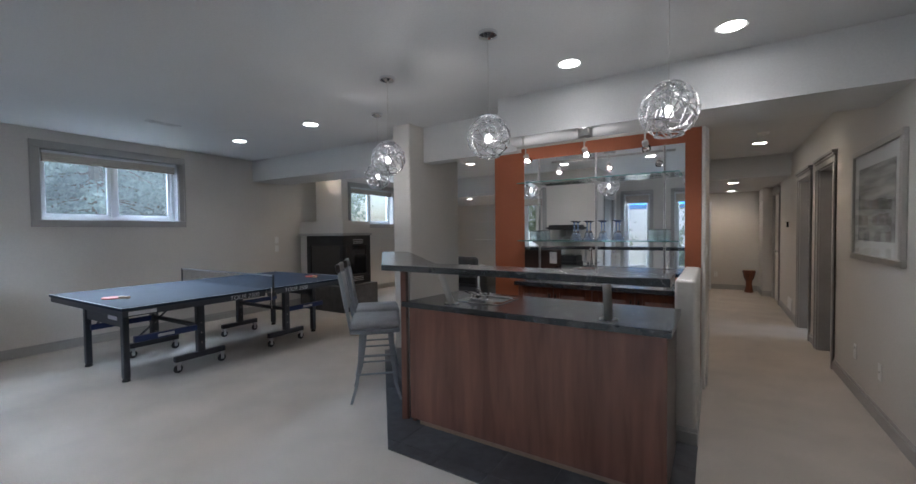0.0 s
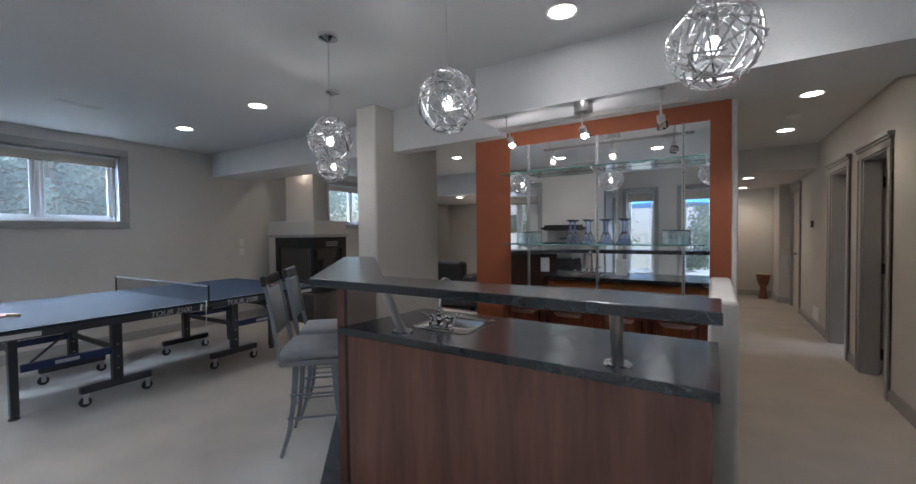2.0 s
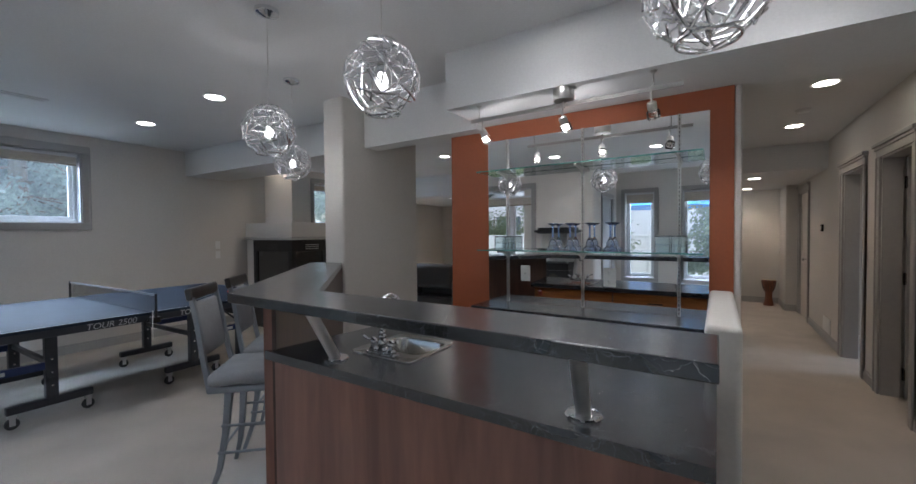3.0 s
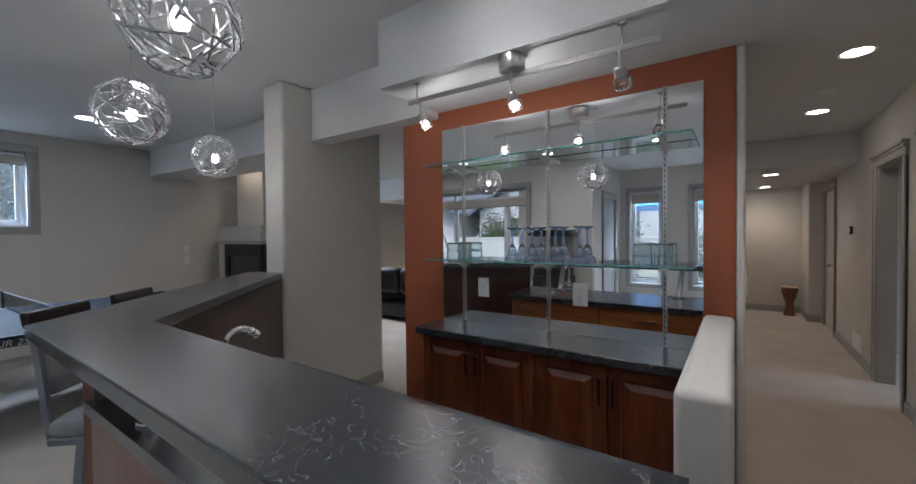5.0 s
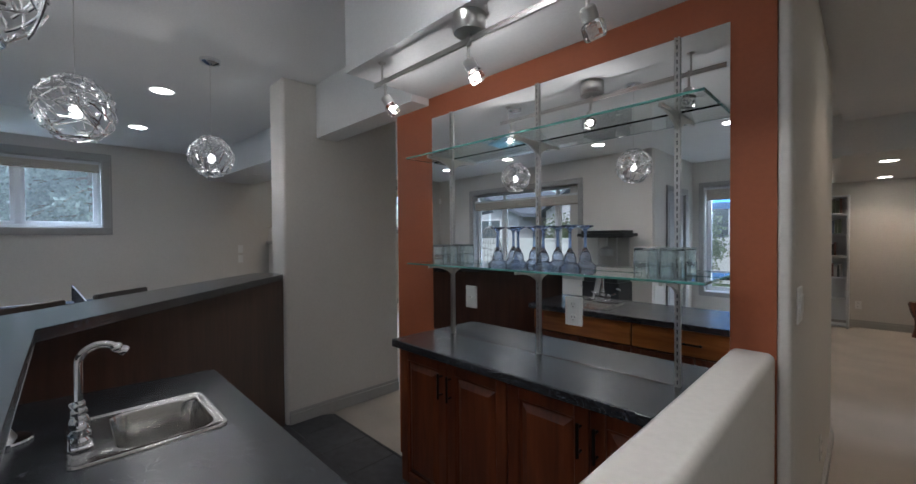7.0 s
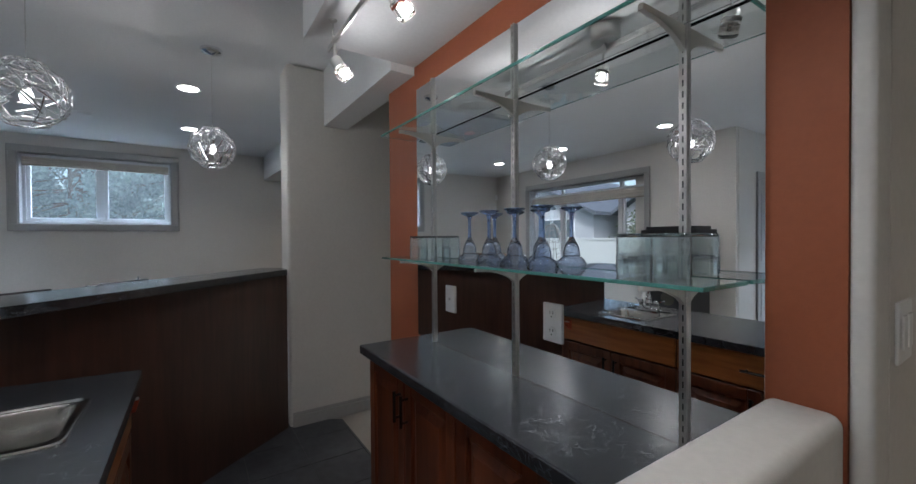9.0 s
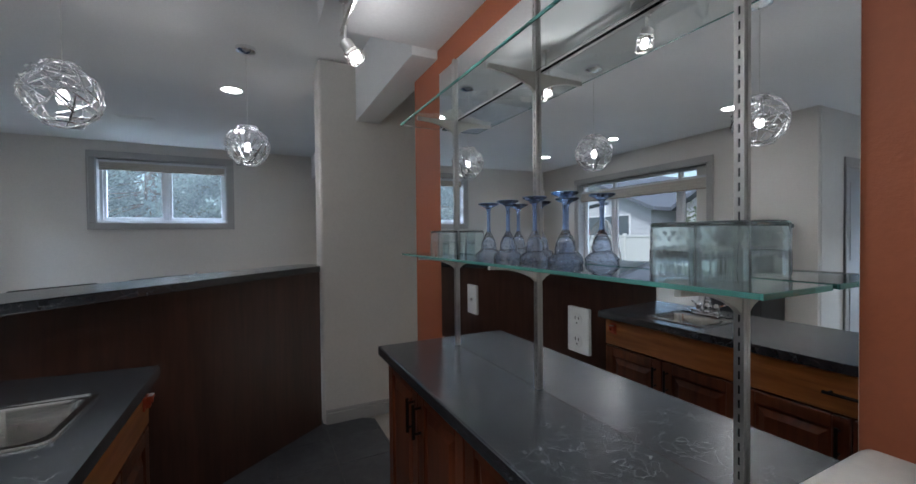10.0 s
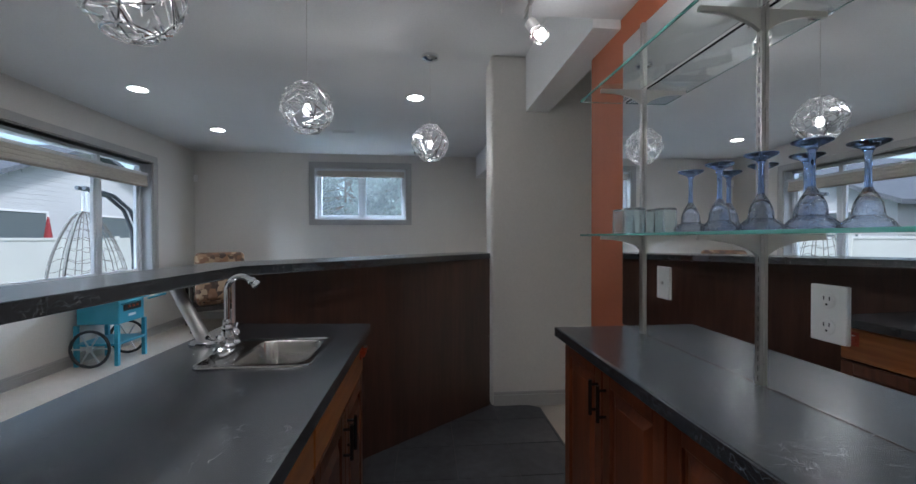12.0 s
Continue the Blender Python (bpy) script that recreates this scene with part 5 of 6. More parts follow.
bm = bmesh.new()
for k in range(9):
    z = 0.012 + k * 0.0145
    box(bm, (-0.93, -0.0006, z - 0.0008), (0.93, 0.0006, z + 0.0008))
for k in range(126):
    x = -0.93 + k * 1.86 / 125
    box(bm, (x - 0.0008, -0.0006, 0.008), (x + 0.0008, 0.0006, 0.14))
part("mesh", bm, BLACK, net, "black string mesh")
part("tape", boxed((-0.935, -0.0025, 0.138), (0.935, 0.0025, 0.153), 0.001), TTLINE, net, "white top tape")
for x in (-0.94, 0.94):
    bm = bmesh.new()
    tube(bm, [(x, 0, -0.04), (x, 0, 0.155)], 0.009, 10)
    box(bm, (x - 0.06 if x > 0 else x - 0.01, -0.03, -0.075), (x + 0.01 if x > 0 else x + 0.06, 0.03, -0.03), bevel=0.004)
    post = part("post", bm, BLACK, net, "black post with clamp", True)
bm = bmesh.new()
tube(bm, [(0.935, -0.02, 0.02), (0.955, -0.03, -0.02), (0.952, -0.032, -0.12), (0.950, -0.03, -0.2)], 0.003, 6)
part("cord", bm, WHITE, net, "hanging white cord")


def bat(m, label):
    b = thing("table_tennis_bat", label, "bat", m)
    bm = bmesh.new()
    pts = [(0.078 * math.cos(a), 0.082 * math.sin(a)) for a in [2 * math.pi * k / 28 for k in range(28)]]
    prism(bm, pts, 0.0005, 0.010, 0.002)
    part("blade", bm, REDRUBBER, b, "red rubber face")
    bm = bmesh.new()
    box(bm, (-0.013, -0.175, 0.0005), (0.013, -0.07, 0.022), bevel=0.006, seg=2)
    part("grip", bm, LIGHTWOOD, b, "pale wood grip")


bat(SKEW @ pose(-4.68, 1.76, ZT_ + 0.001, 0, 0, 115), "red table tennis bat lying on the table")
bat(SKEW @ pose(-4.45, 3.85, ZT_ + 0.001, 0, 0, 70), "red table tennis bat lying on the table")

# ---- fireplace ----
fp = thing("fireplace", "corner gas fireplace with black glazed firebox and greige surround", "fireplace", SKEW)
X1, Y0, Y1 = -5.12, 5.08, 5.74
part("hearth_base", boxed((-6.1, Y0 - 0.12, 0.001), (X1 + 0.12, Y1 + 0.05, 0.44), 0.004), HEARTH, fp, "dark tiled hearth base")
part("firebox_core", boxed((-6.2, Y0 + 0.03, 0.441), (X1 - 0.03, Y1, 1.30)), BLACK, fp)
part("surround_side", boxed((-6.22, Y0, 0.441), (-6.06, Y1, 1.30), 0.004), WALL, fp, "greige drywall side")
part("mantel", boxed((-6.26, Y0 - 0.025, 1.301), (X1 + 0.025, Y1 + 0.025, 1.345), 0.006), TRIM, fp, "grey mantel moulding")
part("mantel_block", boxed((-6.24, Y0, 1.346), (X1, Y1, 1.56), 0.004), WALL, fp, "greige drywall block")
part("chimney_breast", boxed((-5.95, Y0 + 0.14, 1.561), (-5.29, Y0 + 0.27, TOP - 0.003), 0.006), WALL, fp, "greige chimney breast")
for face in ("south", "east"):
    bm = bmesh.new()
    if face == "south":
        a0, a1, put = -6.05, X1, lambda u0, u1, z0, z1, d0, d1: box(bm, (u0, Y0 + 0.03 - d1, z0), (u1, Y0 + 0.03 - d0, z1), bevel=0.003)
    else:
        a0, a1, put = Y0, Y1, lambda u0, u1, z0, z1, d0, d1: box(bm, (X1 - 0.03 + d0, u0, z0), (X1 - 0.03 + d1, u1, z1), bevel=0.003)
    for u0, u1, z0, z1 in ((a0, a1, 0.441, 0.62), (a0, a1, 1.13, 1.30), (a0, a0 + 0.07, 0.62, 1.13), (a1 - 0.09, a1 if face == "south" else a1, 0.62, 1.13)):
        put(u0, u1, z0, z1, 0.001, 0.03)
    fr = part("firebox_frame", bm, BLACK, fp, "black metal frame")
    for z in (1.16, 1.19, 1.22, 0.50, 0.53, 0.56):
        bm = bmesh.new()
        put((a0 + a1) / 2 - 0.10, (a0 + a1) / 2 + 0.14, z, z + 0.012, 0.03, 0.034)
        part("louvre", bm, STEEL if face == "east" else BLACK, fr)
    bm = bmesh.new()
    put(a0 + 0.07, a1 - 0.09, 0.62, 1.13, 0.002, 0.006)
    part("glass_front", bm, FIREGLASS, fp, "dark reflective glass")

# ---- hallway ----
pic = thing("framed_picture", "silver-framed landscape print with a wide white mat", "picture", pose(XE, 4.22, 1.105, 0, 0, -90))
PW, PH = 1.06, 0.845
bm = bmesh.new()
for a, b in (((-PW / 2, 0), (PW / 2, 0.045)), ((-PW / 2, PH - 0.045), (PW / 2, PH)), ((-PW / 2, 0.045), (-PW / 2 + 0.045, PH - 0.045)), ((PW / 2 - 0.045, 0.045), (PW / 2, PH - 0.045))):
    box(bm, (a[0], -0.03, a[1]), (b[0], -0.002, b[1]), bevel=0.004)
part("frame", bm, NICKEL, pic, "satin silver frame")
part("mat", boxed((-PW / 2 + 0.04, -0.012, 0.04), (PW / 2 - 0.04, -0.004, PH - 0.04)), WHITE, pic, "white mat board")
pr = part("print", boxed((-PW / 2 + 0.15, -0.0145, 0.15), (PW / 2 - 0.15, -0.0125, PH - 0.15)), PRINT, pic, "muted grey landscape print")
gl = part("glass", boxed((-PW / 2 + 0.045, -0.0205, 0.045), (PW / 2 - 0.045, -0.0185, PH - 0.045)), PANE, pic)
gl.visible_shadow = False
th = thing("thermostat", "small bronze wall thermostat", "thermostat", pose(XE, 8.31, 1.408, 0, 0, -90))
part("case", boxed((-0.045, -0.022, -0.045), (0.045, 0, 0.045), 0.006, 2), DARKMETAL, th)
part("dial", boxed((-0.02, -0.025, -0.02), (0.02, -0.0225, 0.02), 0.001), NICKEL, th)
rg = thing("wall_vent", "white louvred return vent low on the wall", "vent", pose(XE, 8.0, 0.20, 0, 0, -90))
part("frame", boxed((-0.19, -0.012, -0.08), (0.19, -0.001, 0.10), 0.003), WHITE, rg)
for k in range(6):
    part("slat", boxed((-0.17, -0.018, -0.06 + k * 0.024), (0.17, -0.0125, -0.048 + k * 0.024), 0.001), WHITE, rg)
drum = thing("djembe_drum", "reddish carved wooden goblet drum on the carpet", "drum", pose(0.80, 10.68, 0))
bm = bmesh.new()
lathe(bm, [(0.078, 0.0), (0.083, 0.01), (0.074, 0.04), (0.058, 0.12), (0.054, 0.2), (0.063, 0.26), (0.088, 0.33), (0.108, 0.40), (0.111, 0.45), (0.107, 0.47)], seg=28)
part("shell", bm, DRUMWOOD, drum, "", True)
bm = bmesh.new()
lathe(bm, [(0.108, 0.470), (0.110, 0.474), (0.07, 0.478), (0, 0.479)], seg=28, cap=False)
part("skin", bm, SKIN, drum, "pale stretched skin", True)
for k in range(14):
    a = 2 * math.pi * k / 14
    bm = bmesh.new()
    tube(bm, [(0.114 * math.cos(a), 0.114 * math.sin(a), 0.45), (0.092 * math.cos(a + 0.12), 0.092 * math.sin(a + 0.12), 0.33), (0.067 * math.cos(a + 0.2), 0.067 * math.sin(a + 0.2), 0.262)], 0.004, 5)
    part("rope", bm, DRUMROPE, drum)
bs = thing("built_in_shelves", "white built-in shelves with books on the far wall", "bookshelf", pose(-0.30, YN - 0.001, 0))
bm = bmesh.new()
box(bm, (-0.42, -0.25, 0.0), (-0.39, 0, 1.95), bevel=0.002)
box(bm, (0.39, -0.25, 0.0), (0.42, 0, 1.95), bevel=0.002)
box(bm, (-0.39, -0.012, 0.0), (0.39, 0, 1.95))
part("case", bm, PVC, bs)
for z in (0.02, 0.40, 0.72, 1.04, 1.36, 1.66, 1.92):
    part("shelf", boxed((-0.389, -0.245, z), (0.389, -0.013, z + 0.025), 0.002), PVC, bs)
rb = random.Random(5)
for z in (0.745, 1.065, 1.385, 1.685):
    x = -0.37
    while x < 0.32:
        w, h = rb.uniform(0.018, 0.045), rb.uniform(0.15, 0.22)
        bk = tagged(mesh_object("book", boxed((x - 0.30, YN - 0.20, z + 0.0005), (x + w - 0.002 - 0.30, YN - 0.04, z + h), 0.002), rb.choice(BOOKS)), "book standing upright on the shelf", "book", "books on the shelves")
        x += w
        if rb.random() < 0.12:
            x += 0.1

# ---- family room beyond ----
sofa = thing("sofa", "black leather sofa seen through the opening", "sofa", SKEW @ pose(-4.3, 7.3, 0, 0, 0, 180))
part("base", boxed((-1.0, -0.42, 0.06), (1.0, 0.38, 0.30), 0.03, 3), LEATHER, sofa, "", True)
for x in (-0.98, 0.74):
    part("armrest", boxed((x, -0.44, 0.06), (x + 0.24, 0.42, 0.62), 0.07, 4), LEATHER, sofa, "", True)
for i in range(2):
    part("seat_cushion", boxed((-0.73 + i * 0.735, -0.44, 0.305), (-0.005 + i * 0.735, 0.2, 0.46), 0.05, 4), LEATHER, sofa, "", True)
    part("back_cushion", boxed((-0.73 + i * 0.735, 0.16, 0.45), (-0.005 + i * 0.735, 0.42, 0.86), 0.08, 4), LEATHER, sofa, "", True)
for x in (-0.9, 0.9):
    for y in (-0.36, 0.32):
        part("leg", boxed((x - 0.03, y - 0.03, 0.001), (x + 0.03, y + 0.03, 0.06), 0.004), BLACK, sofa)
ns = thing("niche_shelves", "pale floating shelves in the corner", "shelf", pose(-5.42, YN - 0.001, 0))
for z in (1.06, 1.62):
    part("shelf", boxed((-0.5, -0.28, z), (0.5, 0, z + 0.035), 0.004), WALL, ns)
tvb = thing("media_cabinet", "low black media cabinet against the far wall", "cabinet", pose(-3.6, YN - 0.03, 0))
part("body", boxed((-0.6, -0.45, 0.03), (0.6, 0, 0.72), 0.008), BLACK, tvb)
for x in (-0.595, 0.005):
    part("door", boxed((x, -0.468, 0.05), (x + 0.59, -0.452, 0.70), 0.004), BLACK, tvb)

# ---- by the south wall ----
cart = thing("candy_cart", "turquoise snack machine cart with two spoked wheels", "cart", SKEW @ pose(-4.32, 0.205, 0, 0, 0, 180))
part("tray", boxed((-0.24, -0.22, 0.62), (0.24, 0.22, 0.66), 0.006), TEAL, cart, "turquoise tray")
part("machine_body", boxed((-0.19, -0.19, 0.40), (0.19, 0.19, 0.62), 0.012, 3), TEAL, cart, "turquoise cabinet")
part("control_panel", boxed((-0.13, -0.198, 0.52), (0.13, -0.191, 0.60), 0.003), BLACK, cart, "black control panel")
for x in (-0.06, 0.0, 0.06):
    bm = bmesh.new()
    lathe(bm, [(0.014, 0), (0.012, 0.012), (0, 0.013)], seg=14, m=pose(x, -0.198, 0.56, 90))
    part("knob", bm, REDPAINT, cart, "red knob", True)
part("name_plate", boxed((-0.06, -0.196, 0.46), (0.05, -0.1915, 0.485)), WHITE, cart)
for x in (-0.2, 0.2):
    for y in (-0.18, 0.18):
        part("leg", boxed((x - 0.018, y - 0.018, 0.001), (x + 0.018, y + 0.018, 0.40), 0.003), TEAL, cart)
part("lower_shelf", boxed((-0.22, -0.20, 0.20), (0.22, 0.20, 0.222), 0.003), TEAL, cart)
for x in (-0.26, 0.26):
    bm = bmesh.new()
    n = 32
    tube(bm, [(x, 0.02 + 0.170 * math.cos(a), 0.184 + 0.170 * math.sin(a)) for a in [2 * math.pi * k / n for k in range(n)]], 0.014, 8, closed=True)
    wh = part("wheel", bm, WHEEL, cart, "black rubber tyre", True)
    bm = bmesh.new()
    for k in range(6):
        a = math.pi * k / 3
        tube(bm, [(x, 0.02, 0.184), (x, 0.02 + 0.157 * math.cos(a), 0.184 + 0.157 * math.sin(a))], 0.008, 6)
    lathe(bm, [(0.03, -0.012), (0.03, 0.012)], seg=16, m=pose(x, 0.02, 0.184, 0, 90, 0))
    part("rim", bm, STEEL, wh, "grey spoked rim", True)
for x in (-0.2, 0.2):
    bm = bmesh.new()
    tube(bm, [(x, -0.22, 0.60), (x, -0.36, 0.64), (x, -0.40, 0.65)], 0.011, 8)
    part("handle_bar", bm, TEAL, cart, "", True)

pop = thing("popcorn_machine", "black glass-sided popcorn machine on a black stand", "popcorn machine", SKEW @ pose(-2.46, 0.20, 0, 0, 0, 180))
for x in (-0.24, 0.24):
    for y in (-0.18, 0.18):
        part("stand_leg", boxed((x - 0.018, y - 0.018, 0.001), (x + 0.018, y + 0.018, 0.40), 0.003), BLACK, pop)
part("stand_cabinet", boxed((-0.27, -0.21, 0.40), (0.27, 0.21, 0.74), 0.006), BLACK, pop, "black stand cabinet")
bm = bmesh.new()
lathe(bm, [(0.085, 0), (0.08, 0.003), (0, 0.004)], seg=28, m=pose(0, -0.211, 0.60, 90))
part("round_badge", bm, BADGE, pop, "round badge with a gold ring", True)
part("machine_base", boxed((-0.25, -0.20, 0.741), (0.25, 0.20, 0.86), 0.006), BLACK, pop)
for x in (-0.24, 0.225):
    for y in (-0.19, 0.175):
        part("corner_post", boxed((x, y, 0.86), (x + 0.015, y + 0.015, 1.36)), STEEL, pop)
for a, b in (((-0.225, -0.187, 0.861), (0.225, -0.183, 1.359)), ((-0.237, -0.175, 0.861), (-0.233, 0.175, 1.359)), ((0.233, -0.175, 0.861), (0.237, 0.175, 1.359))):
    part("glass_side", boxed(a, b), PANE, pop)
bm = bmesh.new()
lathe(bm, [(0.075, 1.10), (0.09, 1.11), (0.09, 1.20), (0.03, 1.23)], seg=24)
tube(bm, [(0, 0, 1.23), (0, 0, 1.36)], 0.01, 8)
part("kettle", bm, STEEL, pop, "steel kettle", True)
bm = bmesh.new()
lo, hi = rounded(0, 0, 0.30, 0.19, 0.02), rounded(0, 0, 0.35, 0.22, 0.02)
mid = rounded(0, 0, 0.36, 0.30, 0.02)
prism(bm, lo, 1.36, 1.375)
prism(bm, hi, 1.376, 1.42, 0.012)
prism(bm, lo, 1.421, 1.46, 0.012)
part("roof", bm, BLACK, pop, "black overhanging roof")
for x in (-0.3, 0.27):
    bm = bmesh.new()
    tube(bm, [(x * 0.98, -0.21, 0.66), (x * 0.98, -0.28, 0.68), (x * 0.98, -0.30, 0.68)], 0.012, 8)
    part("push_handle", bm, STEEL, pop, "", True)

arm = thing("armchair", "patterned brown armchair with a wooden frame", "armchair", SKEW @ pose(-5.9, 0.52, 0, 0, 0, -58))
part("seat_cushion", boxed((-0.28, -0.33, 0.34), (0.28, 0.28, 0.48), 0.05, 4), PATTERN, arm, "brown patchwork fabric", True)
bm = bmesh.new()
box(bm, (-0.30, -0.08, 0.0), (0.30, 0.09, 0.66), bevel=0.06, seg=4, m=pose(0, 0.30, 0.40, 12, 0, 0))
part("back_cushion", bm, PATTERN, arm, "brown patchwork fabric", True)
for x in (-0.34, 0.34):
    bm = bmesh.new()
    tube(bm, [(x, -0.36, 0.56), (x, -0.1, 0.60), (x, 0.28, 0.58)], 0.028, 8)
    part("armrest", bm, BLACKWOOD, arm, "dark wood arm", True)
    for y in (-0.34, 0.30):
        bm = bmesh.new()
        tube(bm, [(x, y, 0.0), (x, y, 0.3), (x, y * 0.95, 0.57)], 0.022, 8)
        part("leg", bm, BLACKWOOD, arm, "dark wood leg", True)
part("seat_rail", boxed((-0.33, -0.34, 0.27), (0.33, 0.30, 0.34), 0.006), BLACKWOOD, arm, "dark wood rail")
sens = thing("motion_sensor", "small white sensor high in the corner", "sensor", SKEW @ pose(XW + 0.05, YSW + 0.04, 2.16, 0, 0, 45))
part("housing", boxed((-0.03, -0.02, -0.05), (0.03, 0.025, 0.05), 0.012, 3), WHITE, sens, "", True)


# ---- outdoors ----
def ground_height(x, y):
    """The yard lies high on the west side and level with the floor on the south side."""
    k = min(1.0, max(0.0, (-6.98 - x) / 0.5)) * min(1.0, max(0.0, (y - 0.2) / 1.2))
    return -0.16 + 1.35 * k


xs = [-900, -300, -100, -50, -30, -20, -14, -10, -8.5, -7.5, -7.35, -7.2, -7.0, -6, -4, -2, 0, 2, 4, 8, 14, 30, 100, 300, 900]
ys = [-900, -300, -100, -50, -30, -20, -14, -10, -8, -6, -4, -2, 0, 0.4, 0.8, 1.2, 1.6, 3, 5, 8, 12, 20, 40, 100, 300, 900]
bm = bmesh.new()
grid = [[bm.verts.new((x, y, ground_height(x, y))) for y in ys] for x in xs]
for i in range(len(xs) - 1):
    for j in range(len(ys) - 1):
        bm.faces.new((grid[i][j], grid[i + 1][j], grid[i + 1][j + 1], grid[i][j + 1]))
tagged(mesh_object("ground", bm, LAWN), "mown green lawn round the house", "ground", kind="structure")
tagged(mesh_object("pavement", boxed((-9.0, -4.6, -0.155), (3.5, -2.06, -0.10), 0.01), CONCRETE), "grey concrete patio slab outside", "patio", kind="structure")


def leaf_mesh(name, centres, size, rnd, mat, parent, droop=0.0):
    """Many small leaf blades round the given centres, joined as one crown."""
    verts, faces = [], []
    for c, spread, n in centres:
        for _ in range(n):
            p = Vector(c) + Vector((rnd.gauss(0, 1), rnd.gauss(0, 1), rnd.gauss(0, 0.8))) * spread
            d = Vector((rnd.uniform(-1, 1), rnd.uniform(-1, 1), rnd.uniform(-1, 0.6) - droop)).normalized()
            w = d.orthogonal().normalized() * size * rnd.uniform(0.25, 0.5)
            s = size * rnd.uniform(0.7, 1.5)
            k = len(verts)
            verts += [p - w * 0.3, p + d * s * 0.5 + w, p + d * s, p + d * s * 0.5 - w]
            faces.append((k, k + 1, k + 2, k + 3))
    me = bpy.data.meshes.new(name)
    me.from_pydata([tuple(v) for v in verts], [], faces)
    me.materials.append(mat)
    ob = new(name, me)
    ob.parent = parent
    return tagged(ob, kind="stuff")


def spruce(x, y, z, height, seed):
    rnd = random.Random(seed)
    t = thing("spruce_tree", "tall blue-green spruce with drooping branches outside", "tree", pose(x, y, z), "spruces outside the west wall")
    bm = bmesh.new()
    tube(bm, [(0, 0, -0.1), (0.02, 0, height * 0.5), (0, 0, height)], 0.14, 10, taper=[1, 0.6, 0.08])
    part("trunk", bm, BARK, t)
    bm, centres = bmesh.new(), []
    z0 = -0.05
    while z0 < height - 0.3:
        reach = (1 - z0 / height) * 1.75 + 0.15
        for k in range(9):
            a = rnd.uniform(0, 2 * math.pi)
            r = reach * rnd.uniform(0.75, 1.1)
            tip = Vector((math.cos(a) * r, math.sin(a) * r, z0 - r * rnd.uniform(0.12, 0.35)))
            root = Vector((0, 0, z0 + 0.1))
            tube(bm, [root, root.lerp(tip, 0.5) + Vector((0, 0, 0.07)), tip], 0.02, 4, taper=[1, 0.6, 0.2])
            for f in (0.35, 0.55, 0.72, 0.86, 1.0):
                centres.append((root.lerp(tip, f) + Vector((0, 0, 0.05 * (1 - f) - 0.03)), 0.07 + 0.05 * f, 26))
        z0 += 0.24
    part("limbs", bm, BARK, t)
    leaf_mesh("crown", centres, 0.085, rnd, SPRUCE, t, 0.5)
    return t


def broadleaf(x, y, z, height, spread, seed, label, size=0.07):
    rnd = random.Random(seed)
    t = thing("broadleaf_tree", label, "tree", pose(x, y, z))
    bm = bmesh.new()
    tube(bm, [(0, 0, -0.1), (0.05, 0.03, height * 0.4), (0, 0.05, height * 0.75)], 0.09, 8, taper=[1, 0.75, 0.3])
    part("trunk", bm, BARK, t)
    bm, centres = bmesh.new(), []
    for k in range(34):
        a, f = rnd.uniform(0, 2 * math.pi), rnd.uniform(0.15, 0.8)
        root = Vector((0.03, 0.03, height * (0.2 + 0.5 * f)))
        r = spread * rnd.uniform(0.5, 1.05) * (1.15 - 0.6 * f)
        tip = Vector((math.cos(a) * r, math.sin(a) * r, height * rnd.uniform(0.25, 1.0) * (0.5 + 0.5 * f)))
        tube(bm, [root, root.lerp(tip, 0.5) + Vector((0, 0, 0.08)), tip], 0.025, 4, taper=[1, 0.6, 0.2])
        for g in (0.6, 0.85, 1.0):
            centres.append((root.lerp(tip, g), spread * 0.16, 60))
    part("limbs", bm, BARK, t)
    leaf_mesh("crown", centres, size, rnd, LEAF, t)
    return t


for i, (x, y, h) in enumerate(((-10.6, 1.3, 6.5), (-10.1, 3.1, 7.0), (-11.4, 4.6, 6.0), (-12.0, -0.4, 6.0), (-12.8, 2.4, 7.5))):
    spruce(x, y, 1.1, h, 20 + i)
broadleaf(-10.0, 7.0, 1.1, 3.6, 1.5, 41, "leafy green tree outside the west window", 0.10)
broadleaf(-10.8, 9.2, 1.1, 4.0, 1.7, 42, "leafy green tree outside the west window", 0.10)
broadleaf(-6.4, -10.0, -0.16, 3.2, 1.4, 43, "leafy green tree before the neighbour's house", 0.10)
broadleaf(-9.0, -10.2, -0.16, 2.9, 1.3, 44, "leafy green tree before the neighbour's house", 0.10)
broadleaf(-3.3, -6.9, -0.16, 3.2, 1.0, 45, "leafy green tree behind the white fence", 0.10)
broadleaf(0.1, -5.2, -0.16, 2.9, 1.0, 46, "leafy green tree beside the patio", 0.09)


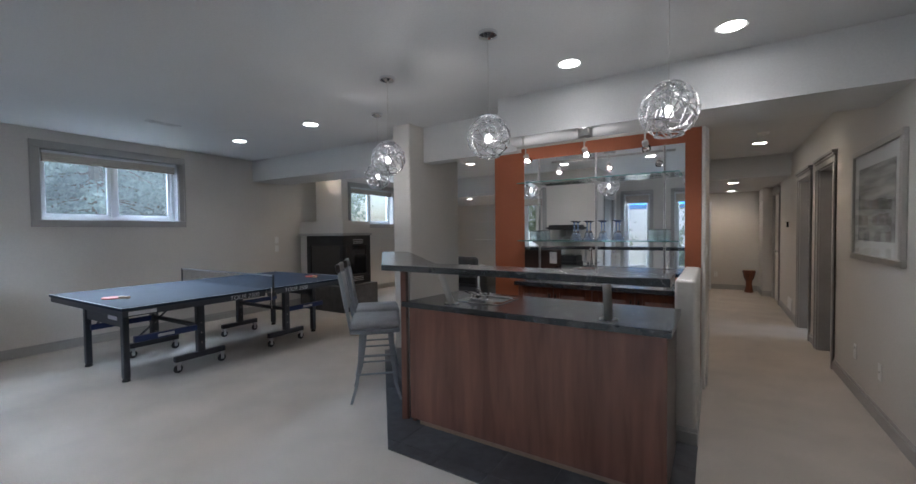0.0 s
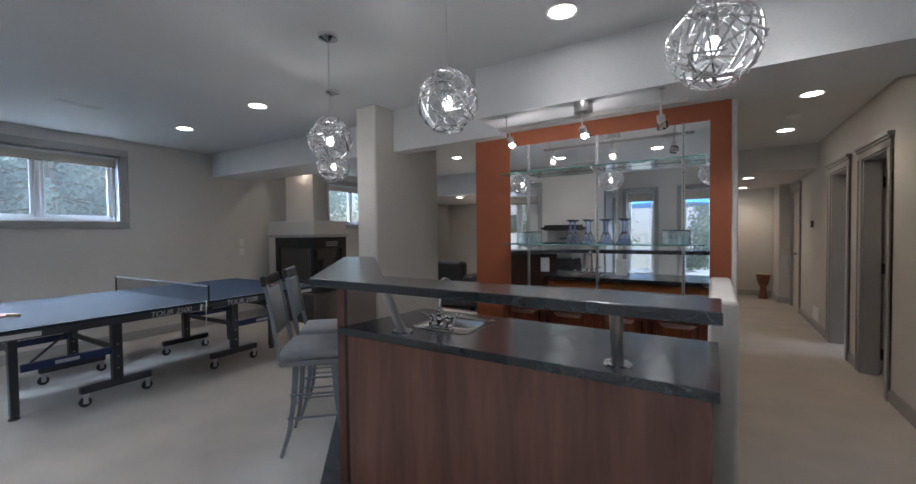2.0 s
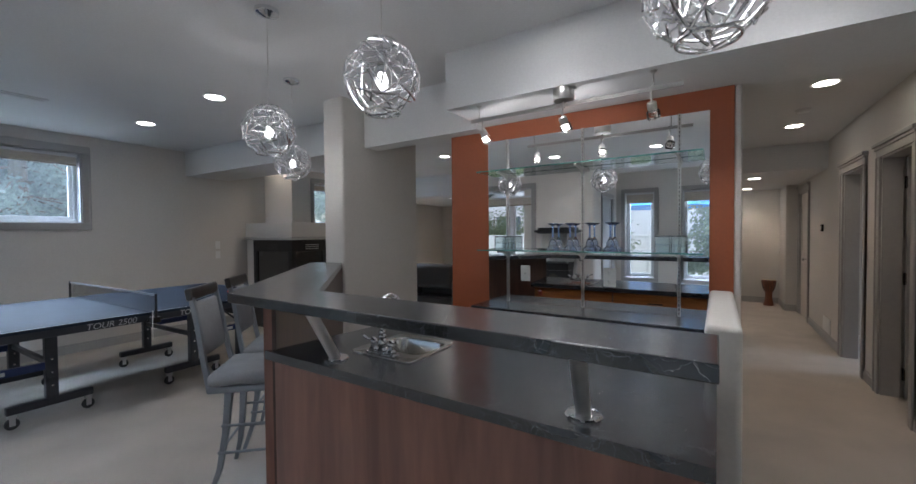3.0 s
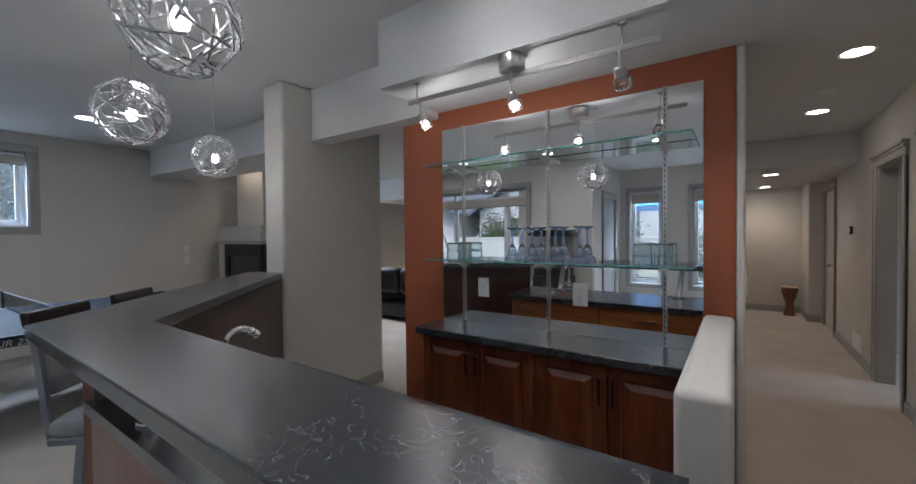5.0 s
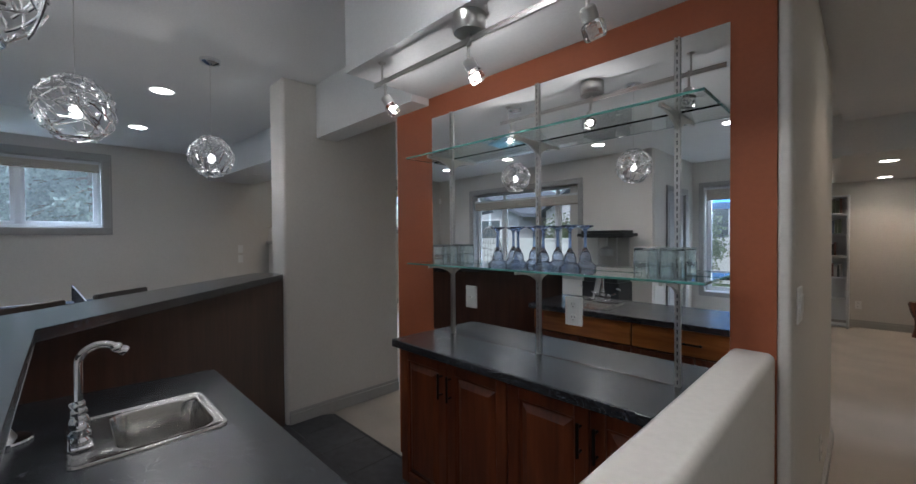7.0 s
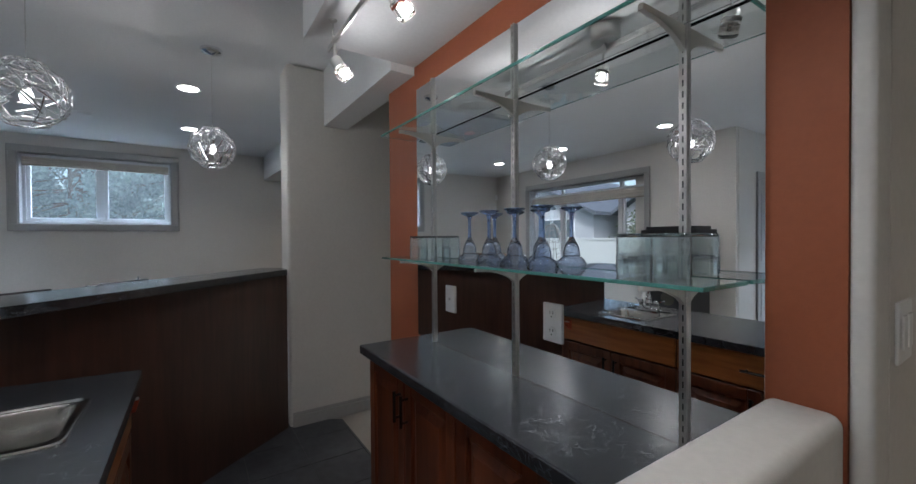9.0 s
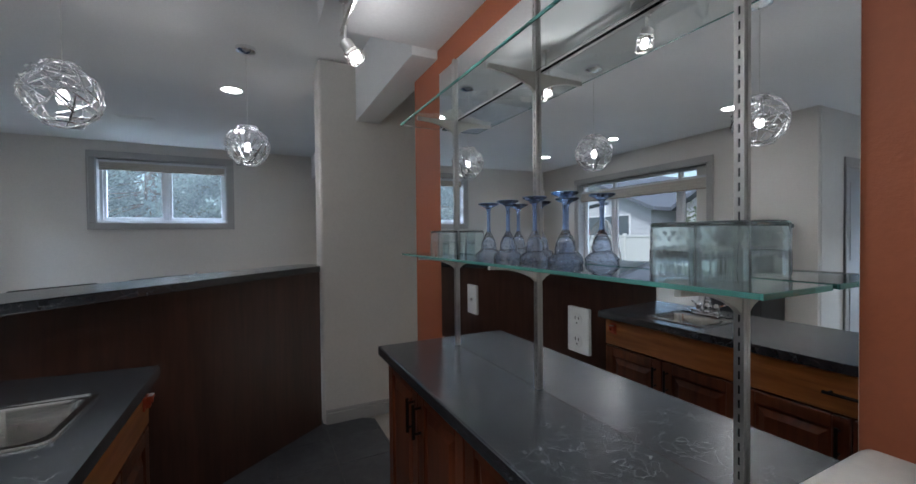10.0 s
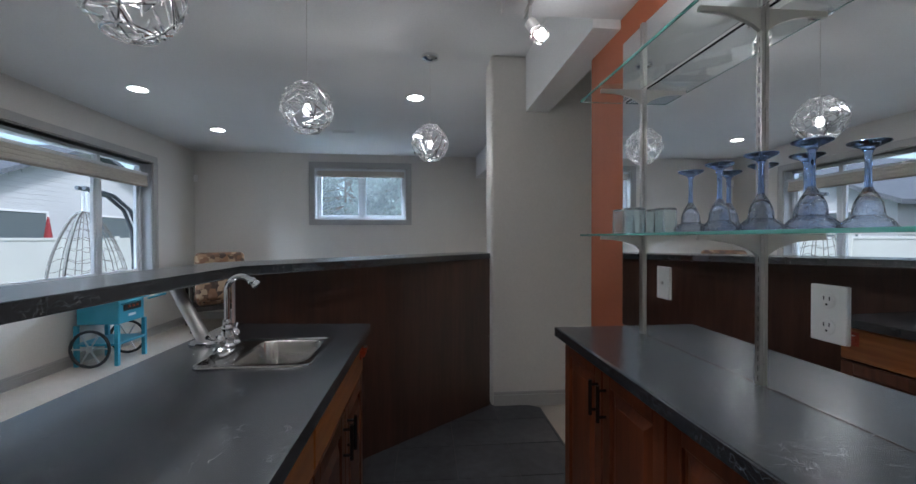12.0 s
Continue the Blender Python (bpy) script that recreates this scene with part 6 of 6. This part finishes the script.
def house(x0, x1, y0, y1, eave, ridge, label, windows):
    """A lap-sided house whose gable looks north, with windows on that side."""
    h = thing("house", label, "house")
    wl = bmesh.new()
    box(wl, (x0, y0, -0.2), (x1, y1, eave))
    cx = (x0 + x1) / 2
    v = [wl.verts.new(p) for p in ((x0, y1, eave), (x1, y1, eave), (cx, y1, ridge), (x0, y0, eave), (x1, y0, eave), (cx, y0, ridge))]
    wl.faces.new((v[1], v[0], v[2]))
    wl.faces.new((v[3], v[4], v[5]))
    wall_ob = part("wall", wl, SIDING, h, "pale lap-sided wall")
    n = int((ridge - 0.1) / 0.19)
    for k in range(n):
        z = 0.02 + k * 0.19
        inset = 0 if z < eave else (z + 0.19 - eave) / (ridge - eave) * (x1 - x0) / 2
        if x1 - x0 - 2 * inset > 0.4:
            part("siding_board", boxed((x0 + inset, y1 + 0.001, z), (x1 - inset, y1 + 0.022, z + 0.182), m=None), SIDING, wall_ob)
    for s in (-1, 1):
        rf = bmesh.new()
        e = Vector((cx + s * ((x1 - x0) / 2 + 0.45), 0, eave - 0.45 * (ridge - eave) / ((x1 - x0) / 2)))
        t = Vector((cx, 0, ridge))
        vs = [rf.verts.new((p.x, y, p.z + dz)) for y in (y0 - 0.4, y1 + 0.45) for dz in (0.03, 0.2) for p in (e, t)]
        for f in ((0, 1, 3, 2), (4, 6, 7, 5), (0, 2, 6, 4), (1, 5, 7, 3), (2, 3, 7, 6), (0, 4, 5, 1)):
            rf.faces.new([vs[i] for i in f])
        bmesh.ops.recalc_face_normals(rf, faces=rf.faces)
        part("roof", rf, SHINGLE, h, "dark grey shingle roof slope")
    for wx0, wx1, wz0, wz1 in windows:
        fr = bmesh.new()
        for a, b in (((wx0 - 0.08, wz0 - 0.08), (wx1 + 0.08, wz0)), ((wx0 - 0.08, wz1), (wx1 + 0.08, wz1 + 0.08)), ((wx0 - 0.08, wz0), (wx0, wz1)), ((wx1, wz0), (wx1 + 0.08, wz1))):
            box(fr, (a[0], y1 + 0.023, a[1]), (b[0], y1 + 0.06, b[1]))
        w = part("window", fr, PVC, h, "white framed window")
        part("pane", boxed((wx0, y1 + 0.024, wz0), (wx1, y1 + 0.03, wz1)), FARGLASS, w, "dark reflecting pane")
    return h


house(-24.0, -12.2, -22.0, -11.0, 2.5, 5.0, "pale sided neighbour house with dark gable roof", [(-20.5, -18.6, 0.9, 2.2), (-16.2, -13.4, 0.8, 2.2)])
house(-11.2, -4.0, -24.0, -12.0, 2.6, 4.9, "grey sided neighbour house with dark gable roof", [(-9.8, -8.4, 1.0, 2.2), (-6.8, -5.6, 1.0, 2.2)])
house(-3.4, 4.5, -24.0, -12.5, 2.6, 4.6, "white sided neighbour house with dark gable roof", [(-2.3, -1.3, 1.1, 2.2), (1.2, 2.4, 1.1, 2.2)])
fence = thing("fence", "white vinyl privacy fence along the yard", "fence")
for k in range(12):
    x = -26 + k * 2.4
    part("panel", boxed((x + 0.06, -8.62, -0.12), (x + 2.34, -8.58, 1.18), 0.004), VINYL, fence)
    part("top_rail", boxed((x + 0.06, -8.64, 1.181), (x + 2.34, -8.56, 1.27), 0.006), VINYL, fence)
    part("post", boxed((x - 0.06, -8.66, -0.2), (x + 0.06, -8.54, 1.34), 0.008), VINYL, fence)
umb = thing("patio_umbrella", "closed red patio umbrella behind the fence", "umbrella", pose(-14.7, -9.6, -0.16))
bm = bmesh.new()
tube(bm, [(0, 0, 0), (0, 0, 2.2)], 0.025, 8)
part("pole", bm, WHITE, umb)
bm = bmesh.new()
lathe(bm, [(0.10, 1.0), (0.14, 1.25), (0.08, 1.75), (0.025, 2.15)], seg=10)
part("canopy", bm, UMBRELLA, umb, "folded red canopy")

BLUECANVAS = material("blue_canvas", (0.02, 0.19, 0.50), 0.8, stain=0.08, stain_size=3)
shade = thing("patio_umbrella", "open bright blue patio umbrella over the patio", "umbrella", pose(-1.3, -3.9, -0.10))
bm = bmesh.new()
tube(bm, [(0, 0, 0), (0, 0, 2.66)], 0.024, 10)
part("pole", bm, WHITE, shade, "white pole", True)
bm = bmesh.new()
lathe(bm, [(0.26, 0), (0.25, 0.06), (0.05, 0.09), (0.03, 0.2)], seg=24)
part("base", bm, EGGMETAL, shade, "round weighted base", True)
bm = bmesh.new()
lathe(bm, [(1.30, 2.06), (1.31, 2.20), (0.66, 2.46), (0.0, 2.64)], seg=8, cap=False)
lathe(bm, [(1.29, 2.06), (1.295, 2.19), (0.66, 2.45), (0.0, 2.63)][::-1], seg=8, cap=False)
part("canopy", bm, BLUECANVAS, shade, "blue eight-sided canopy with valance")

# hanging egg chair on the patio
egg = thing("hanging_egg_chair", "wicker hanging egg chair on a dark curved stand", "hanging chair", pose(-6.08, -1.62, -0.10))
bm = bmesh.new()
for dy in (-0.05, 0.05):
    tube(bm, [(-1.0, dy, 0.03), (-1.02, dy, 1.0), (-0.98, dy, 1.48), (-0.80, dy, 1.81), (-0.45, dy, 2.01), (0.0, dy, 2.07), (0.1, dy, 2.07)], 0.03, 10)
part("stand_pole", bm, EGGMETAL, egg, "dark curved steel stand", True)
bm = bmesh.new()
tube(bm, [(-0.35 + 0.68 * math.cos(a), 0.62 * math.sin(a), 0.025) for a in [2 * math.pi * k / 32 for k in range(32)]], 0.025, 8, closed=True)
part("base_ring", bm, EGGMETAL, egg, "", True)
for dy in (-0.03, 0.03):
    bm = bmesh.new()
    for k in range(9):
        z = 2.01 - k * 0.035
        tube(bm, [(0.03 + 0.012 * math.cos(a) * (k % 2), dy + 0.012 * math.cos(a) * ((k + 1) % 2), z + 0.022 * math.sin(a)) for a in [2 * math.pi * j / 8 for j in range(8)]], 0.004, 5, closed=True)
    part("chain", bm, STEEL, egg)
EC = Vector((0.03, 0, 1.01))


def egg_point(a, b):
    """A point of the shell: a round the upright axis, b from the top (0) to the bottom (pi)."""
    w = 0.44 * math.sin(b) ** 0.7 * (1.0 - 0.45 * math.cos(b))
    return EC + Vector((w * math.cos(a), w * math.sin(a), 0.72 * math.cos(b)))


front = radians(-36)
for k in range(13):
    a = front + radians(48) + k * radians(264) / 12
    bm = bmesh.new()
    tube(bm, [egg_point(a, 0.08 + 2.98 * j / 14) for j in range(15)], 0.006 if k not in (0, 12) else 0.02, 6)
    part("rim" if k in (0, 12) else "wicker_rib", bm, WICKER, egg, "", True)
for k in range(11):
    b = 0.45 + k * 0.22
    bm = bmesh.new()
    tube(bm, [egg_point(front + radians(48) + radians(264) * j / 18, b + 0.05 * math.sin(j * 1.9 + k)) for j in range(19)], 0.0045, 5)
    part("wicker_band", bm, WICKER, egg, "", True)
part("seat_cushion", boxed((-0.34, -0.34, 0.42), (0.40, 0.34, 0.58), 0.07, 4), CUSHION, egg, "pale round cushion", True)


# ---- tiled floor round the bar ----
EDGE = [(-1.53, 2.075), (0.10, 2.075), (0.10, 3.10), (-0.03, 4.13), (-2.655, 4.13), (-2.99, 3.62)]
EDGE_IN = [(x, y) for x, y in EDGE]
bm = bmesh.new()
prism(bm, EDGE, 0.0005, 0.005)
tiled = tagged(mesh_object("floor_tiling", bm, GROUT), "charcoal slate-look floor tiles round the bar", "tile floor", kind="structure")


def clipped(poly, edge):
    """The part of a convex polygon inside a convex outline."""
    for i in range(len(edge)):
        a, b = Vector(edge[i]), Vector(edge[(i + 1) % len(edge)])
        n = Vector((-(b - a).y, (b - a).x))
        res = []
        for k in range(len(poly)):
            p, q = Vector(poly[k]), Vector(poly[(k + 1) % len(poly)])
            dp, dq = (p - a).dot(n), (q - a).dot(n)
            if dp >= 0:
                res.append(tuple(p))
            if (dp >= 0) != (dq >= 0):
                res.append(tuple(p.lerp(q, dp / (dp - dq))))
        poly = res
        if len(poly) < 3:
            return []
    return poly


rt = random.Random(3)
SIZE = 0.325
for i in range(-12, 3):
    for j in range(-1, 9):
        x, y = 0.11 + i * SIZE, 2.165 + j * SIZE
        p = clipped([(x + 0.002, y + 0.002), (x + SIZE - 0.002, y + 0.002), (x + SIZE - 0.002, y + SIZE - 0.002), (x + 0.002, y + SIZE - 0.002)], EDGE_IN)
        if len(p) > 2:
            bm = bmesh.new()
            lift = rt.uniform(-0.0004, 0.0004)
            prism(bm, p, 0.004, 0.0095 + lift)
            part("tile", bm, SLATE, tiled)
